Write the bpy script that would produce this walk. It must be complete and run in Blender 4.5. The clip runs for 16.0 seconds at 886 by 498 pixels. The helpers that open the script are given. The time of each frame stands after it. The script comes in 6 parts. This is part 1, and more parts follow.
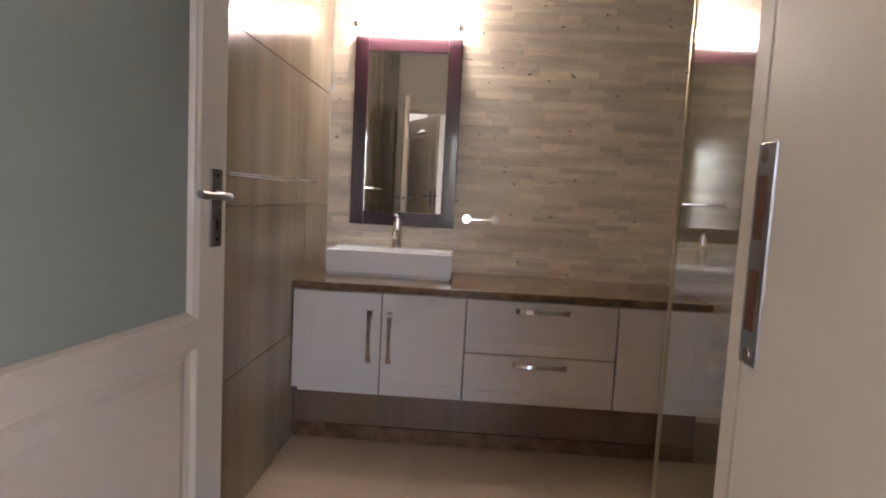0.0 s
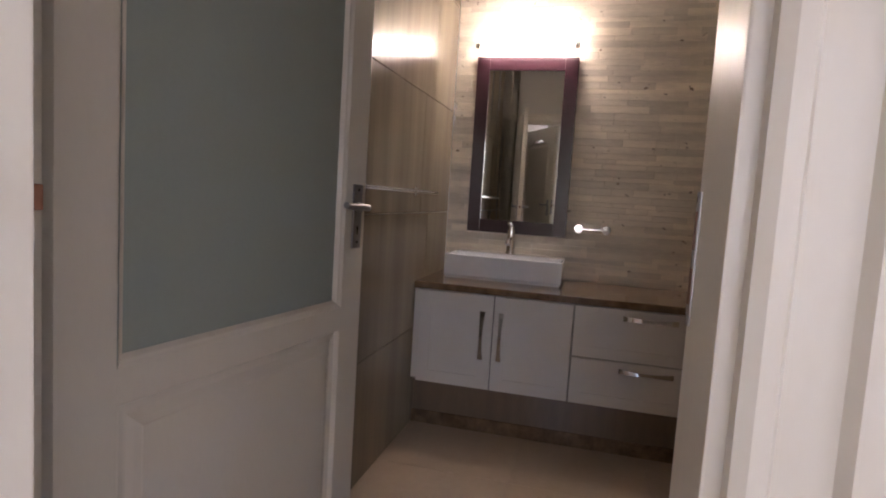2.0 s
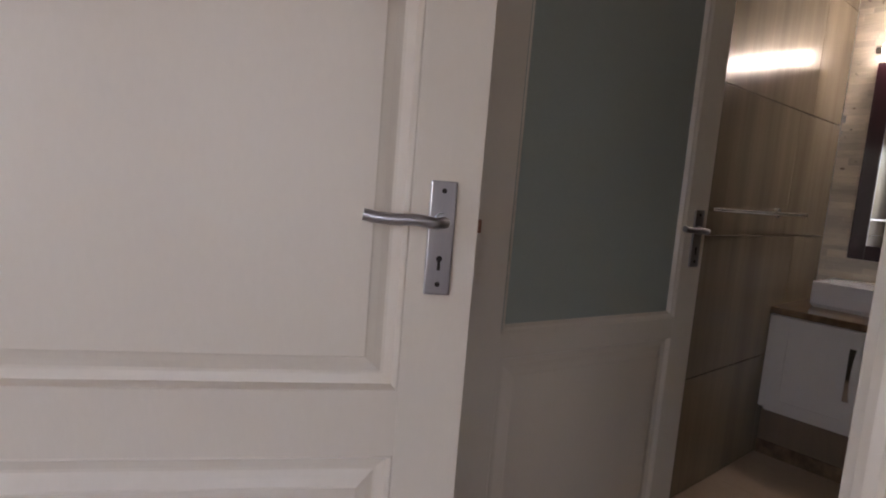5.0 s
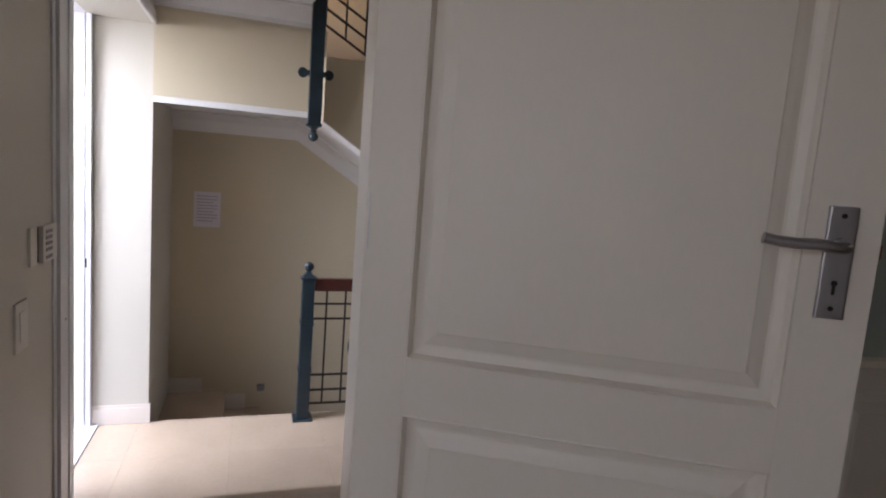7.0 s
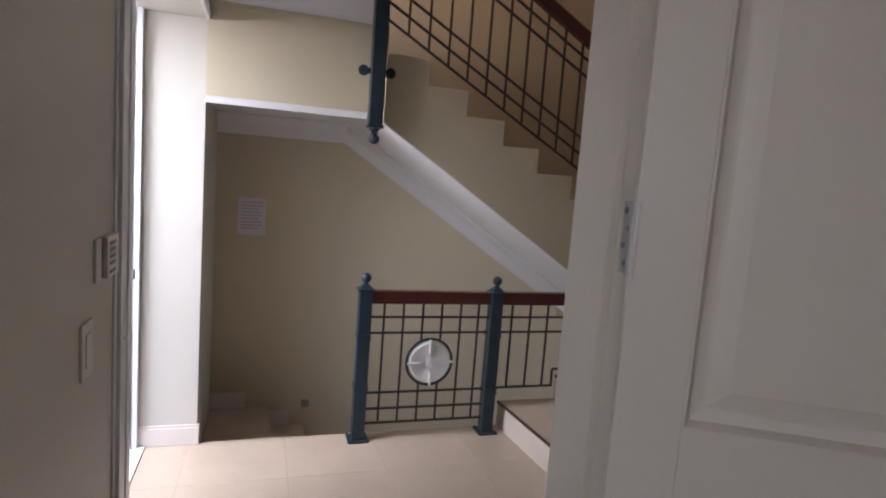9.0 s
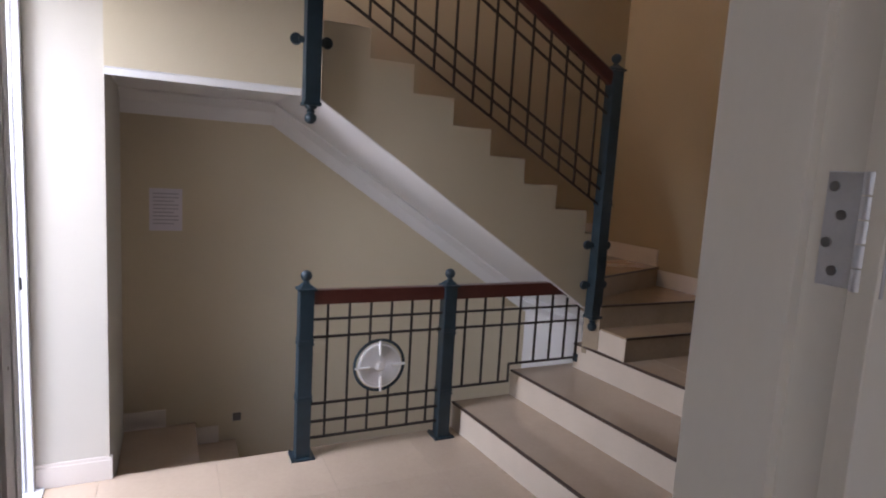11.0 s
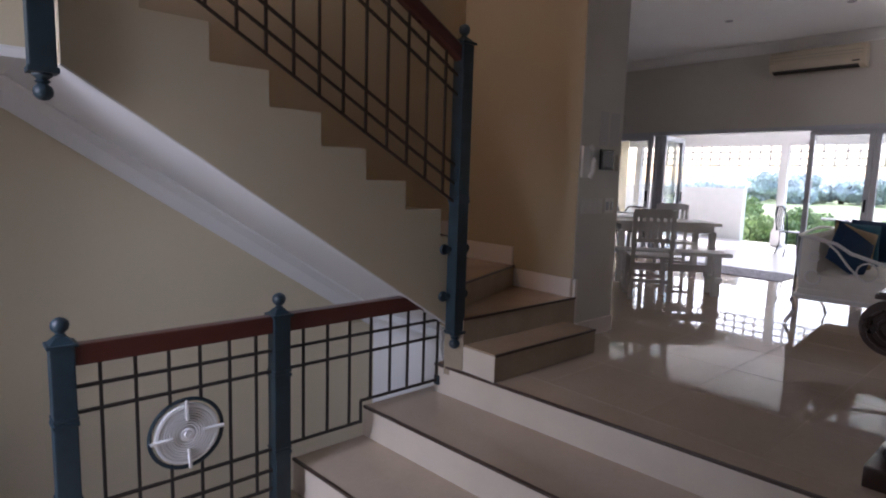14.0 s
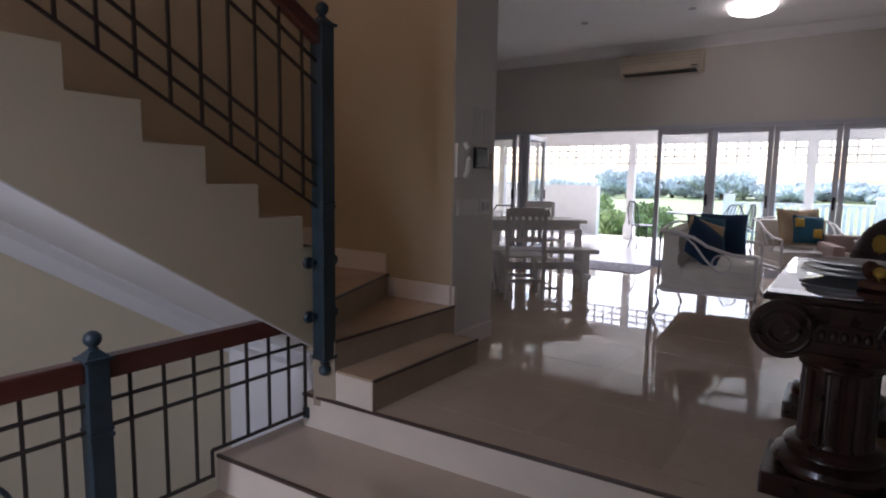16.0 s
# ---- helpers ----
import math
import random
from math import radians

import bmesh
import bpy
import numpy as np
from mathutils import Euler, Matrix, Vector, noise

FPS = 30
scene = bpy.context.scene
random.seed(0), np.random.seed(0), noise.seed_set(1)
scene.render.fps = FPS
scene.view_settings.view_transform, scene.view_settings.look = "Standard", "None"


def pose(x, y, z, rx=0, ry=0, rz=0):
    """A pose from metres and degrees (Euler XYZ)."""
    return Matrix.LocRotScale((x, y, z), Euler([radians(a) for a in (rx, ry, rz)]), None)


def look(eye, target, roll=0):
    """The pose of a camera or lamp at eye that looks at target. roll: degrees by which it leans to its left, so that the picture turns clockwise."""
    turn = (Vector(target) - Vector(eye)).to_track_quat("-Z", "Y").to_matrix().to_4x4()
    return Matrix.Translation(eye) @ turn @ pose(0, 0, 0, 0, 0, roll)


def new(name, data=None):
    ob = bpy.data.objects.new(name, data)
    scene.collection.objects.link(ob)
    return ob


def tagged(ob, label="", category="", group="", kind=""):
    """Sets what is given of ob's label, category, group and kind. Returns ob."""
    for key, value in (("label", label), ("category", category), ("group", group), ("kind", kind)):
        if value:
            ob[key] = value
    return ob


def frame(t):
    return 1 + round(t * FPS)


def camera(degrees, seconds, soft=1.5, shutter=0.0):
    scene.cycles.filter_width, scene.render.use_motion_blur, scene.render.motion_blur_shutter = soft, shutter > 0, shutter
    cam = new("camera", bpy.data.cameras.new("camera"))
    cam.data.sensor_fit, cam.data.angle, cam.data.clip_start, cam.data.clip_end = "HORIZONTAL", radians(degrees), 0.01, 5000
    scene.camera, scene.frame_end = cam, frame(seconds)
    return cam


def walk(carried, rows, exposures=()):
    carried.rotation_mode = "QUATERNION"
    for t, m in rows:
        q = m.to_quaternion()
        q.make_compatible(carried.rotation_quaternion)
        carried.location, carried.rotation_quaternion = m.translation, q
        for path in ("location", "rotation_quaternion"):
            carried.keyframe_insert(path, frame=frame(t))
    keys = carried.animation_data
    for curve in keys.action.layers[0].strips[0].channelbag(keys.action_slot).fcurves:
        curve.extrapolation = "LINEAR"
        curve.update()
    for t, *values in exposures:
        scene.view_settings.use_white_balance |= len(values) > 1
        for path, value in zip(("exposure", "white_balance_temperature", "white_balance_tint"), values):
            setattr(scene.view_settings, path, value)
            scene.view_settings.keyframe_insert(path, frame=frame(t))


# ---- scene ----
cam = camera(75.0, 16.0, soft=2.0)
PATH = [
    (0, 0.344, -3.906, 1.764, -87.44, -5.17, 3.00),
    (0.5, 0.301, -3.907, 1.770, -85.36, -5.15, 3.22),
    (1, 0.254, -3.914, 1.772, -82.70, -5.07, 3.28),
    (1.5, 0.207, -3.936, 1.780, -79.25, -5.11, 3.38),
    (2, 0.140, -3.961, 1.780, -75.66, -5.13, 3.60),
    (2.5, 0.077, -3.990, 1.793, -71.49, -5.25, 3.76),
    (3, 0.045, -4.028, 1.805, -67.22, -5.46, 4.00),
    (3.5, -0.002, -4.079, 1.813, -62.30, -5.66, 4.17),
    (4, -0.048, -4.119, 1.819, -55.73, -5.85, 4.18),
    (4.5, -0.089, -4.157, 1.830, -47.67, -6.18, 4.22),
    (5, -0.117, -4.176, 1.827, -40.56, -6.77, 4.68),
    (5.2, -0.128, -4.170, 1.820, -37.93, -6.76, 4.68),
    (7.3, -0.467, -4.139, 1.820, -17.86, -6.83, 4.58),
    (7.5, -0.504, -4.118, 1.826, -17.81, -6.80, 4.66),
    (8, -0.578, -4.026, 1.823, -17.66, -6.55, 4.46),
    (8.2, -0.598, -3.974, 1.819, -17.51, -6.51, 4.33),
    (10.3, -0.778, -3.525, 1.763, -21.12, -6.72, 3.88),
    (10.5, -0.775, -3.494, 1.764, -22.35, -6.89, 3.74),
    (11, -0.729, -3.382, 1.763, -25.49, -7.20, 3.36),
    (11.5, -0.674, -3.255, 1.767, -27.91, -7.30, 3.11),
    (12, -0.614, -3.132, 1.772, -30.11, -7.48, 2.90),
    (12.5, -0.555, -3.017, 1.769, -32.58, -7.40, 2.64),
    (13, -0.494, -2.865, 1.764, -35.51, -7.17, 2.37),
    (13.5, -0.434, -2.762, 1.768, -38.47, -7.17, 2.06),
    (14, -0.367, -2.715, 1.770, -41.83, -7.07, 1.74),
    (14.5, -0.279, -2.639, 1.735, -45.58, -6.76, 1.32),
    (15, -0.165, -2.533, 1.720, -48.90, -6.78, 1.12),
    (15.5, -0.111, -2.473, 1.743, -52.26, -6.77, 1.07),
    (16, -0.084, -2.426, 1.775, -54.87, -6.75, 0.94),
]


def aim(x, y, z, yaw, pitch, roll):
    """A camera pose from its eye, heading, tilt and lean."""
    p, w = radians(pitch), radians(yaw)
    way = Vector((-math.sin(w) * math.cos(p), math.cos(w) * math.cos(p), math.sin(p)))
    return look((x, y, z), Vector((x, y, z)) + way, roll)


walk(cam, [(t, aim(*row)) for t, *row in PATH], [(0, 4.6, 6500, 23), (1.5, 4.1, 6600, 24), (2.5, 3.55, 6550, 27), (4.0, 3.08, 6600, 26), (5.2, 3.05, 6650, 24), (7.3, 2.2, 6500, 21),
      (11, 2.15, 6450, 23), (12, 2.45, 6150, 23), (12.9, 2.4, 5950, 24), (13.5, 2.05, 5950, 24), (14.5, 1.82, 6000, 25), (16, 1.68, 6000, 25)])

# ---- light ----
world = bpy.data.worlds.new("sky")
scene.world = world
world.use_nodes = True
sky = world.node_tree.nodes.new("ShaderNodeTexSky")
sky.sky_type, sky.sun_disc = "NISHITA", False
sky.sun_elevation, sky.sun_rotation = radians(48), radians(60)
sky.air_density, sky.dust_density = 1.2, 2.5
back = world.node_tree.nodes["Background"]
back.inputs["Strength"].default_value = 0.16
world.node_tree.links.new(sky.outputs["Color"], back.inputs["Color"])


def lamp(name, kind, m, energy, color, size=(1, 1)):
    data = bpy.data.lights.new(name, kind)
    data.energy, data.color = energy, color
    if kind == "AREA":
        data.shape, data.size, data.size_y = "RECTANGLE", *size
    ob = new(name, data)
    ob.matrix_world = m
    return ob


sun = lamp("sun", "SUN", look((0, 0, 0), (-0.62, -0.25, -0.74)), 4.0, (1.0, 0.95, 0.88))
sun.data.angle = radians(3)
# daylight in the openings
lamp("daylight_front_door", "AREA", look((-1.56, -0.4, 1.35), (2.0, -0.4, 1.3)), 1.5, (0.94, 0.96, 1.0), (0.9, 2.5))
lamp("daylight_porch_sky", "AREA", look((-2.7, -0.7, 2.75), (-0.4, -0.6, 0.2)), 46.0, (0.86, 0.92, 1.0), (1.6, 1.6))
lamp("daylight_bedroom_window", "AREA", look((-2.93, -4.55, 2.05), (3, -3.9, 1.6)), 1.3, (1.0, 0.92, 0.93), (1.9, 1.5))
# fill lamp for the door faces, at an invented window out of view
lamp("added_bedroom_fill", "AREA", look((-2.0, -6.27, 2.05), (-0.6, -3.3, 1.7)), 1.4, (1.0, 0.93, 0.92), (1.5, 1.5))
# stands in for door daylight: added strip hidden above the door head
lamp("daylight_folding_doors", "AREA", look((8.95, 0.0, 2.80), (5.0, -0.4, 1.2)), 27.0, (0.97, 0.98, 1.0), (5.6, 0.2))
# assumed warm lamp upstairs, unseen, added to light the stair wall
lamp("assumed_upper_lamp", "AREA", look((-0.95, 0.5, 4.6), (3, 0.4, 2.6)), 7.0, (1.0, 0.70, 0.44), (0.8, 0.9))


# ---- materials ----
def material(name, color, rough=0.5, metal=0.0, vary=0.12, scale=6.0, bump=0.0, fine=90.0, stretch=(1, 1, 1), spec=0.5, coat=0.0, tint=None):
    m = bpy.data.materials.new(name)
    m.use_nodes = True
    nt = m.node_tree
    n, l = nt.nodes, nt.links
    b = n["Principled BSDF"]
    b.inputs["Roughness"].default_value, b.inputs["Metallic"].default_value = rough, metal
    b.inputs["Specular IOR Level"].default_value, b.inputs["Coat Weight"].default_value = spec, coat
    geo, mp = n.new("ShaderNodeNewGeometry"), n.new("ShaderNodeMapping")
    mp.inputs["Scale"].default_value = stretch
    l.new(geo.outputs["Position"], mp.inputs["Vector"])
    big, small = n.new("ShaderNodeTexNoise"), n.new("ShaderNodeTexNoise")
    for tex, s, d in ((big, scale, 4), (small, fine, 3)):
        tex.inputs["Scale"].default_value, tex.inputs["Detail"].default_value = s, d
        l.new(mp.outputs["Vector"], tex.inputs["Vector"])
    add = n.new("ShaderNodeMath")
    add.operation = "MULTIPLY_ADD"
    add.inputs[1].default_value = 0.35
    l.new(small.outputs["Fac"], add.inputs[0])
    l.new(big.outputs["Fac"], add.inputs[2])
    ramp = n.new("ShaderNodeValToRGB")
    dark = [c * (1 - vary) for c in color]
    light = [min(1, c * (1 + vary)) for c in (tint or color)]
    ramp.color_ramp.elements[0].position, ramp.color_ramp.elements[1].position = 0.42, 0.92
    ramp.color_ramp.elements[0].color, ramp.color_ramp.elements[1].color = (*dark, 1), (*light, 1)
    l.new(add.outputs[0], ramp.inputs["Fac"])
    l.new(ramp.outputs["Color"], b.inputs["Base Color"])
    if rough > 0.05:
        mr = n.new("ShaderNodeMapRange")
        mr.inputs["To Min"].default_value, mr.inputs["To Max"].default_value = rough * 0.85, min(1, rough * 1.2)
        l.new(big.outputs["Fac"], mr.inputs["Value"])
        l.new(mr.outputs["Result"], b.inputs["Roughness"])
    if bump:
        bp = n.new("ShaderNodeBump")
        bp.inputs["Strength"].default_value, bp.inputs["Distance"].default_value = bump, 0.004
        l.new(small.outputs["Fac"], bp.inputs["Height"])
        l.new(bp.outputs["Normal"], b.inputs["Normal"])
    return m


def piece_variation(m, amount):
    """Each separate piece a little lighter or darker."""
    nt = m.node_tree
    b = nt.nodes["Principled BSDF"]
    src = b.inputs["Base Color"].links[0].from_socket
    info, mr = nt.nodes.new("ShaderNodeObjectInfo"), nt.nodes.new("ShaderNodeMapRange")
    geo, plus, wrap = nt.nodes.new("ShaderNodeNewGeometry"), nt.nodes.new("ShaderNodeMath"), nt.nodes.new("ShaderNodeMath")
    wrap.operation = "FRACT"
    nt.links.new(info.outputs["Random"], plus.inputs[0])
    nt.links.new(geo.outputs["Random Per Island"], plus.inputs[1])
    nt.links.new(plus.outputs[0], wrap.inputs[0])
    mr.inputs["To Min"].default_value, mr.inputs["To Max"].default_value = 1 - amount, 1 + amount
    nt.links.new(wrap.outputs[0], mr.inputs["Value"])
    mix = nt.nodes.new("ShaderNodeVectorMath")
    mix.operation = "SCALE"
    nt.links.new(src, mix.inputs[0])
    nt.links.new(mr.outputs["Result"], mix.inputs["Scale"])
    nt.links.new(mix.outputs[0], b.inputs["Base Color"])
    return m


def glow(name, color, strength):
    m = bpy.data.materials.new(name)
    m.use_nodes = True
    b = m.node_tree.nodes["Principled BSDF"]
    b.inputs["Base Color"].default_value = (*color, 1)
    b.inputs["Emission Color"].default_value, b.inputs["Emission Strength"].default_value = (*color, 1), strength
    return m


def glass(name, color, rough, weight=1.0):
    m = bpy.data.materials.new(name)
    m.use_nodes = True
    b = m.node_tree.nodes["Principled BSDF"]
    b.inputs["Base Color"].default_value = (*color, 1)
    b.inputs["Roughness"].default_value, b.inputs["Transmission Weight"].default_value, b.inputs["IOR"].default_value = rough, weight, 1.45
    return m


CREAM = material("cream wall paint", (0.62, 0.54, 0.39), 0.55, vary=0.05, scale=1.2, bump=0.06, fine=260)
PIER = material("off-white pier paint", (0.60, 0.57, 0.50), 0.5, vary=0.04, scale=1.2, bump=0.05, fine=240)
GREYWALL = material("pale stone wall paint", (0.60, 0.57, 0.52), 0.5, vary=0.05, scale=1.1, bump=0.06, fine=260)
# paint of the east wall; shade put into colour on the upper back wall
OCHRE = material("ochre stair paint and warm shade tone", (0.46, 0.38, 0.25), 0.6, vary=0.06, scale=1.0, bump=0.05, fine=240)
WHITE = material("white ceiling paint", (0.78, 0.77, 0.76), 0.6, vary=0.03, scale=1.5, bump=0.03, fine=200)
TRIM = material("ivory gloss trim paint", (0.74, 0.68, 0.62), 0.35, vary=0.04, scale=3, bump=0.04, fine=150)
DOORPAINT = material("ivory satin door paint", (0.66, 0.60, 0.51), 0.38, vary=0.035, scale=2.2, bump=0.06, fine=120, stretch=(1, 1, 0.4))
TILE = piece_variation(material("polished cream porcelain", (0.50, 0.395, 0.30), 0.028, vary=0.08, scale=2.0, fine=40), 0.025)
TREAD = piece_variation(material("polished brown porcelain", (0.45, 0.325, 0.22), 0.06, vary=0.14, scale=3.0, fine=40), 0.03)
GROUT = material("tan grout", (0.42, 0.33, 0.245), 0.8, vary=0.15, scale=20)
EDGE = material("dark brown nosing strip", (0.06, 0.035, 0.025), 0.4, vary=0.2, scale=20)
WALLTILE = piece_variation(material("brown vein stone tile", (0.25, 0.205, 0.145), 0.17, vary=0.2, scale=3.2, fine=15, stretch=(2.4, 2.4, 0.16)), 0.04)
LIGHTGROUT = material("pale grout", (0.52, 0.46, 0.38), 0.8, vary=0.08)
STRIP = piece_variation(material("travertine strip stone", (0.78, 0.70, 0.59), 0.5, vary=0.22, scale=8, bump=0.4, fine=110, stretch=(1, 0.22, 1.6)), 0.15)


def pitted(m, color, scale, limit):
    """Small dark holes scattered over a stone."""
    nt = m.node_tree
    b = nt.nodes["Principled BSDF"]
    src = b.inputs["Base Color"].links[0].from_socket
    geo, mp, tex, ramp, mix = (nt.nodes.new(k) for k in ("ShaderNodeNewGeometry", "ShaderNodeMapping", "ShaderNodeTexNoise", "ShaderNodeValToRGB", "ShaderNodeMix"))
    mp.inputs["Scale"].default_value = (1, 0.75, 1.3)
    tex.inputs["Scale"].default_value, tex.inputs["Detail"].default_value = scale, 2
    mix.data_type = "RGBA"
    ramp.color_ramp.elements[0].position, ramp.color_ramp.elements[1].position = limit, limit + 0.05
    nt.links.new(geo.outputs["Position"], mp.inputs["Vector"])
    nt.links.new(mp.outputs["Vector"], tex.inputs["Vector"])
    nt.links.new(tex.outputs["Fac"], ramp.inputs["Fac"])
    nt.links.new(ramp.outputs["Color"], mix.inputs["Factor"])
    nt.links.new(src, mix.inputs["A"])
    mix.inputs["B"].default_value = (*color, 1)
    nt.links.new(mix.outputs["Result"], b.inputs["Base Color"])


pitted(STRIP, (0.30, 0.23, 0.17), 24, 0.69)
MARBLE = material("brown emperador stone", (0.19, 0.125, 0.075), 0.12, vary=0.45, scale=14, fine=55)
CABINET = material("white lacquered cabinet", (0.74, 0.70, 0.66), 0.33, vary=0.03, scale=3, bump=0.02)
PLINTH = material("brown plinth tile", (0.20, 0.14, 0.095), 0.3, vary=0.15, scale=6, stretch=(1, 3, 0.4))
PORCELAIN = material("white vitreous china", (0.82, 0.83, 0.85), 0.08, vary=0.01, scale=3, coat=0.5)
CHROME = material("chrome", (0.85, 0.85, 0.86), 0.08, metal=1.0, vary=0.02)
STEEL = material("brushed satin nickel", (0.36, 0.355, 0.375), 0.30, metal=1.0, vary=0.1, scale=30, fine=400, stretch=(1, 1, 0.1))
HINGESTEEL = material("satin hinge steel", (0.56, 0.55, 0.56), 0.45, metal=0.6, vary=0.08, scale=30, fine=300)
DARKHOLE = material("dark keyhole", (0.012, 0.01, 0.01), 0.7)
MAHOGANY = material("dark mahogany frame", (0.026, 0.007, 0.012), 0.3, vary=0.3, scale=8, fine=80, stretch=(1, 1, 0.2), coat=0.3)
REDWOOD = material("red-brown varnished handrail", (0.085, 0.022, 0.016), 0.28, vary=0.3, scale=6, fine=70, stretch=(0.2, 1, 1), coat=0.4)
CARVED = material("dark carved mahogany", (0.035, 0.015, 0.010), 0.28, vary=0.4, scale=9, fine=60, bump=0.1, coat=0.3)
IRON = material("dark green-black iron", (0.017, 0.034, 0.046), 0.40, vary=0.25, scale=12, bump=0.15, fine=200)
BRONZE = material("brown-black bar iron", (0.030, 0.022, 0.018), 0.5, vary=0.25, scale=12)
FROST = material("frosted glazing", (0.315, 0.355, 0.32), 0.40, vary=0.05, scale=1.3, spec=0.6)
MIRROR = material("silvered mirror", (0.88, 0.9, 0.89), 0.01, metal=1.0, vary=0.0)
CLEAR = glass("clear glass", (0.96, 0.98, 0.97), 0.0)
SCREEN_GLASS = glass("shower glass", (0.86, 0.92, 0.89), 0.0)
SCREEN_GLASS.node_tree.nodes["Principled BSDF"].inputs["IOR"].default_value = 2.2
ALU = material("grey aluminium frame", (0.50, 0.515, 0.56), 0.4, metal=0.0, vary=0.05)
WHITEALU = material("white powder-coated aluminium", (0.72, 0.73, 0.76), 0.4, vary=0.03)
PAPER = material("printed notice paper", (0.74, 0.70, 0.76), 0.7, vary=0.03)
INK = material("faint print", (0.45, 0.42, 0.48), 0.8)
PLASTIC = material("ivory plastic", (0.70, 0.68, 0.64), 0.35, vary=0.02)
BLACKPLASTIC = material("black screen plastic", (0.012, 0.012, 0.014), 0.15, vary=0.1)
TUBE = glow("lit opal tube", (1.0, 0.91, 0.77), 3.9)
DOWNLIGHT = glow("lit ceiling lamp", (1.0, 0.93, 0.82), 1.9)
WHITEWOOD = material("white painted furniture wood", (0.78, 0.77, 0.77), 0.45, vary=0.06, scale=5)
LINEN = material("cream linen", (0.72, 0.69, 0.64), 0.85, vary=0.1, scale=5, bump=0.3, fine=300)
TEAL = material("petrol blue cushion", (0.015, 0.10, 0.16), 0.8, vary=0.2, scale=8, bump=0.3, fine=300)
NAVY = material("dark blue cushion", (0.012, 0.045, 0.11), 0.8, vary=0.2, scale=8, bump=0.3, fine=300)
BEIGE = material("tan cushion", (0.42, 0.31, 0.19), 0.85, vary=0.15, scale=8, bump=0.3, fine=300)
MUSTARD = material("mustard patches", (0.55, 0.36, 0.06), 0.8, vary=0.2, scale=8)
RUGM = material("grey woven rug", (0.27, 0.26, 0.28), 0.95, vary=0.6, scale=22, fine=120, bump=0.5)
WICKER = material("dark woven wicker", (0.05, 0.03, 0.03), 0.6, vary=0.5, scale=40, bump=0.4)
BEIGE2 = material("pinkish upholstery", (0.40, 0.30, 0.27), 0.8, vary=0.1)
GRASS = material("lawn", (0.10, 0.16, 0.05), 0.9, vary=0.4, scale=3)
LEAF = piece_variation(material("green foliage", (0.22, 0.31, 0.13), 0.6, vary=0.4, scale=2), 0.3)
# distance haze and glare are put into this pale leaf colour
FARLEAF = piece_variation(material("far foliage with painted haze", (0.66, 0.72, 0.71), 0.8, vary=0.3, scale=0.5), 0.2)
BARK = material("bark", (0.12, 0.08, 0.05), 0.9, vary=0.3)
WATER = material("pool water", (0.10, 0.34, 0.42), 0.05, vary=0.1)
TERRACE = material("pale terrace tile", (0.62, 0.60, 0.57), 0.3, vary=0.08, scale=2)
POSTWHITE = material("white exterior paint", (0.75, 0.75, 0.75), 0.5, vary=0.03)
BRASSLATCH = material("tarnished brass latch", (0.20, 0.09, 0.055), 0.4, metal=0.7, vary=0.1)


# ---- mesh helpers ----
def box(bm, x0, x1, y0, y1, z0, z1, bevel=0.0, m=None):
    r = bmesh.ops.create_cube(bm, size=1.0)
    vs = r["verts"]
    bmesh.ops.transform(bm, verts=vs, matrix=Matrix.LocRotScale(((x0 + x1) / 2, (y0 + y1) / 2, (z0 + z1) / 2), None, (abs(x1 - x0), abs(y1 - y0), abs(z1 - z0))))
    if bevel:
        es = list({e for v in vs for e in v.link_edges})
        g = bmesh.ops.bevel(bm, geom=es, offset=bevel, segments=2, affect="EDGES", profile=0.7)
        vs = list({v for f in g["faces"] for v in f.verts} | {v for v in vs if v.is_valid})
    if m is not None:
        bmesh.ops.transform(bm, verts=vs, matrix=m)
    return vs


def rod(bm, a, b, r, seg=10, r2=None):
    a, b = Vector(a), Vector(b)
    d = b - a
    m = Matrix.Translation((a + b) / 2) @ d.to_track_quat("Z", "Y").to_matrix().to_4x4()
    return bmesh.ops.create_cone(bm, cap_ends=True, segments=seg, radius1=r, radius2=r if r2 is None else r2, depth=d.length, matrix=m)["verts"]


def bar(bm, a, b, w):
    """A square bar between two points."""
    a, b = Vector(a), Vector(b)
    d = b - a
    m = Matrix.Translation((a + b) / 2) @ d.to_track_quat("Z", "Y").to_matrix().to_4x4()
    vs = bmesh.ops.create_cube(bm, size=1.0)["verts"]
    bmesh.ops.transform(bm, verts=vs, matrix=m @ Matrix.Diagonal((w, w, d.length, 1)))


def lathe(bm, profile, seg=24, m=None):
    """A turned body: rows of radius and height."""
    rings = []
    for r, z in profile:
        rings.append([bm.verts.new((r * math.cos(2 * math.pi * i / seg), r * math.sin(2 * math.pi * i / seg), z)) for i in range(seg)])
    for a, b in zip(rings, rings[1:]):
        for i in range(seg):
            bm.faces.new((a[i], a[(i + 1) % seg], b[(i + 1) % seg], b[i]))
    bm.faces.new(rings[0][::-1])
    bm.faces.new(rings[-1])
    if m is not None:
        bmesh.ops.transform(bm, verts=[v for ring in rings for v in ring], matrix=m)


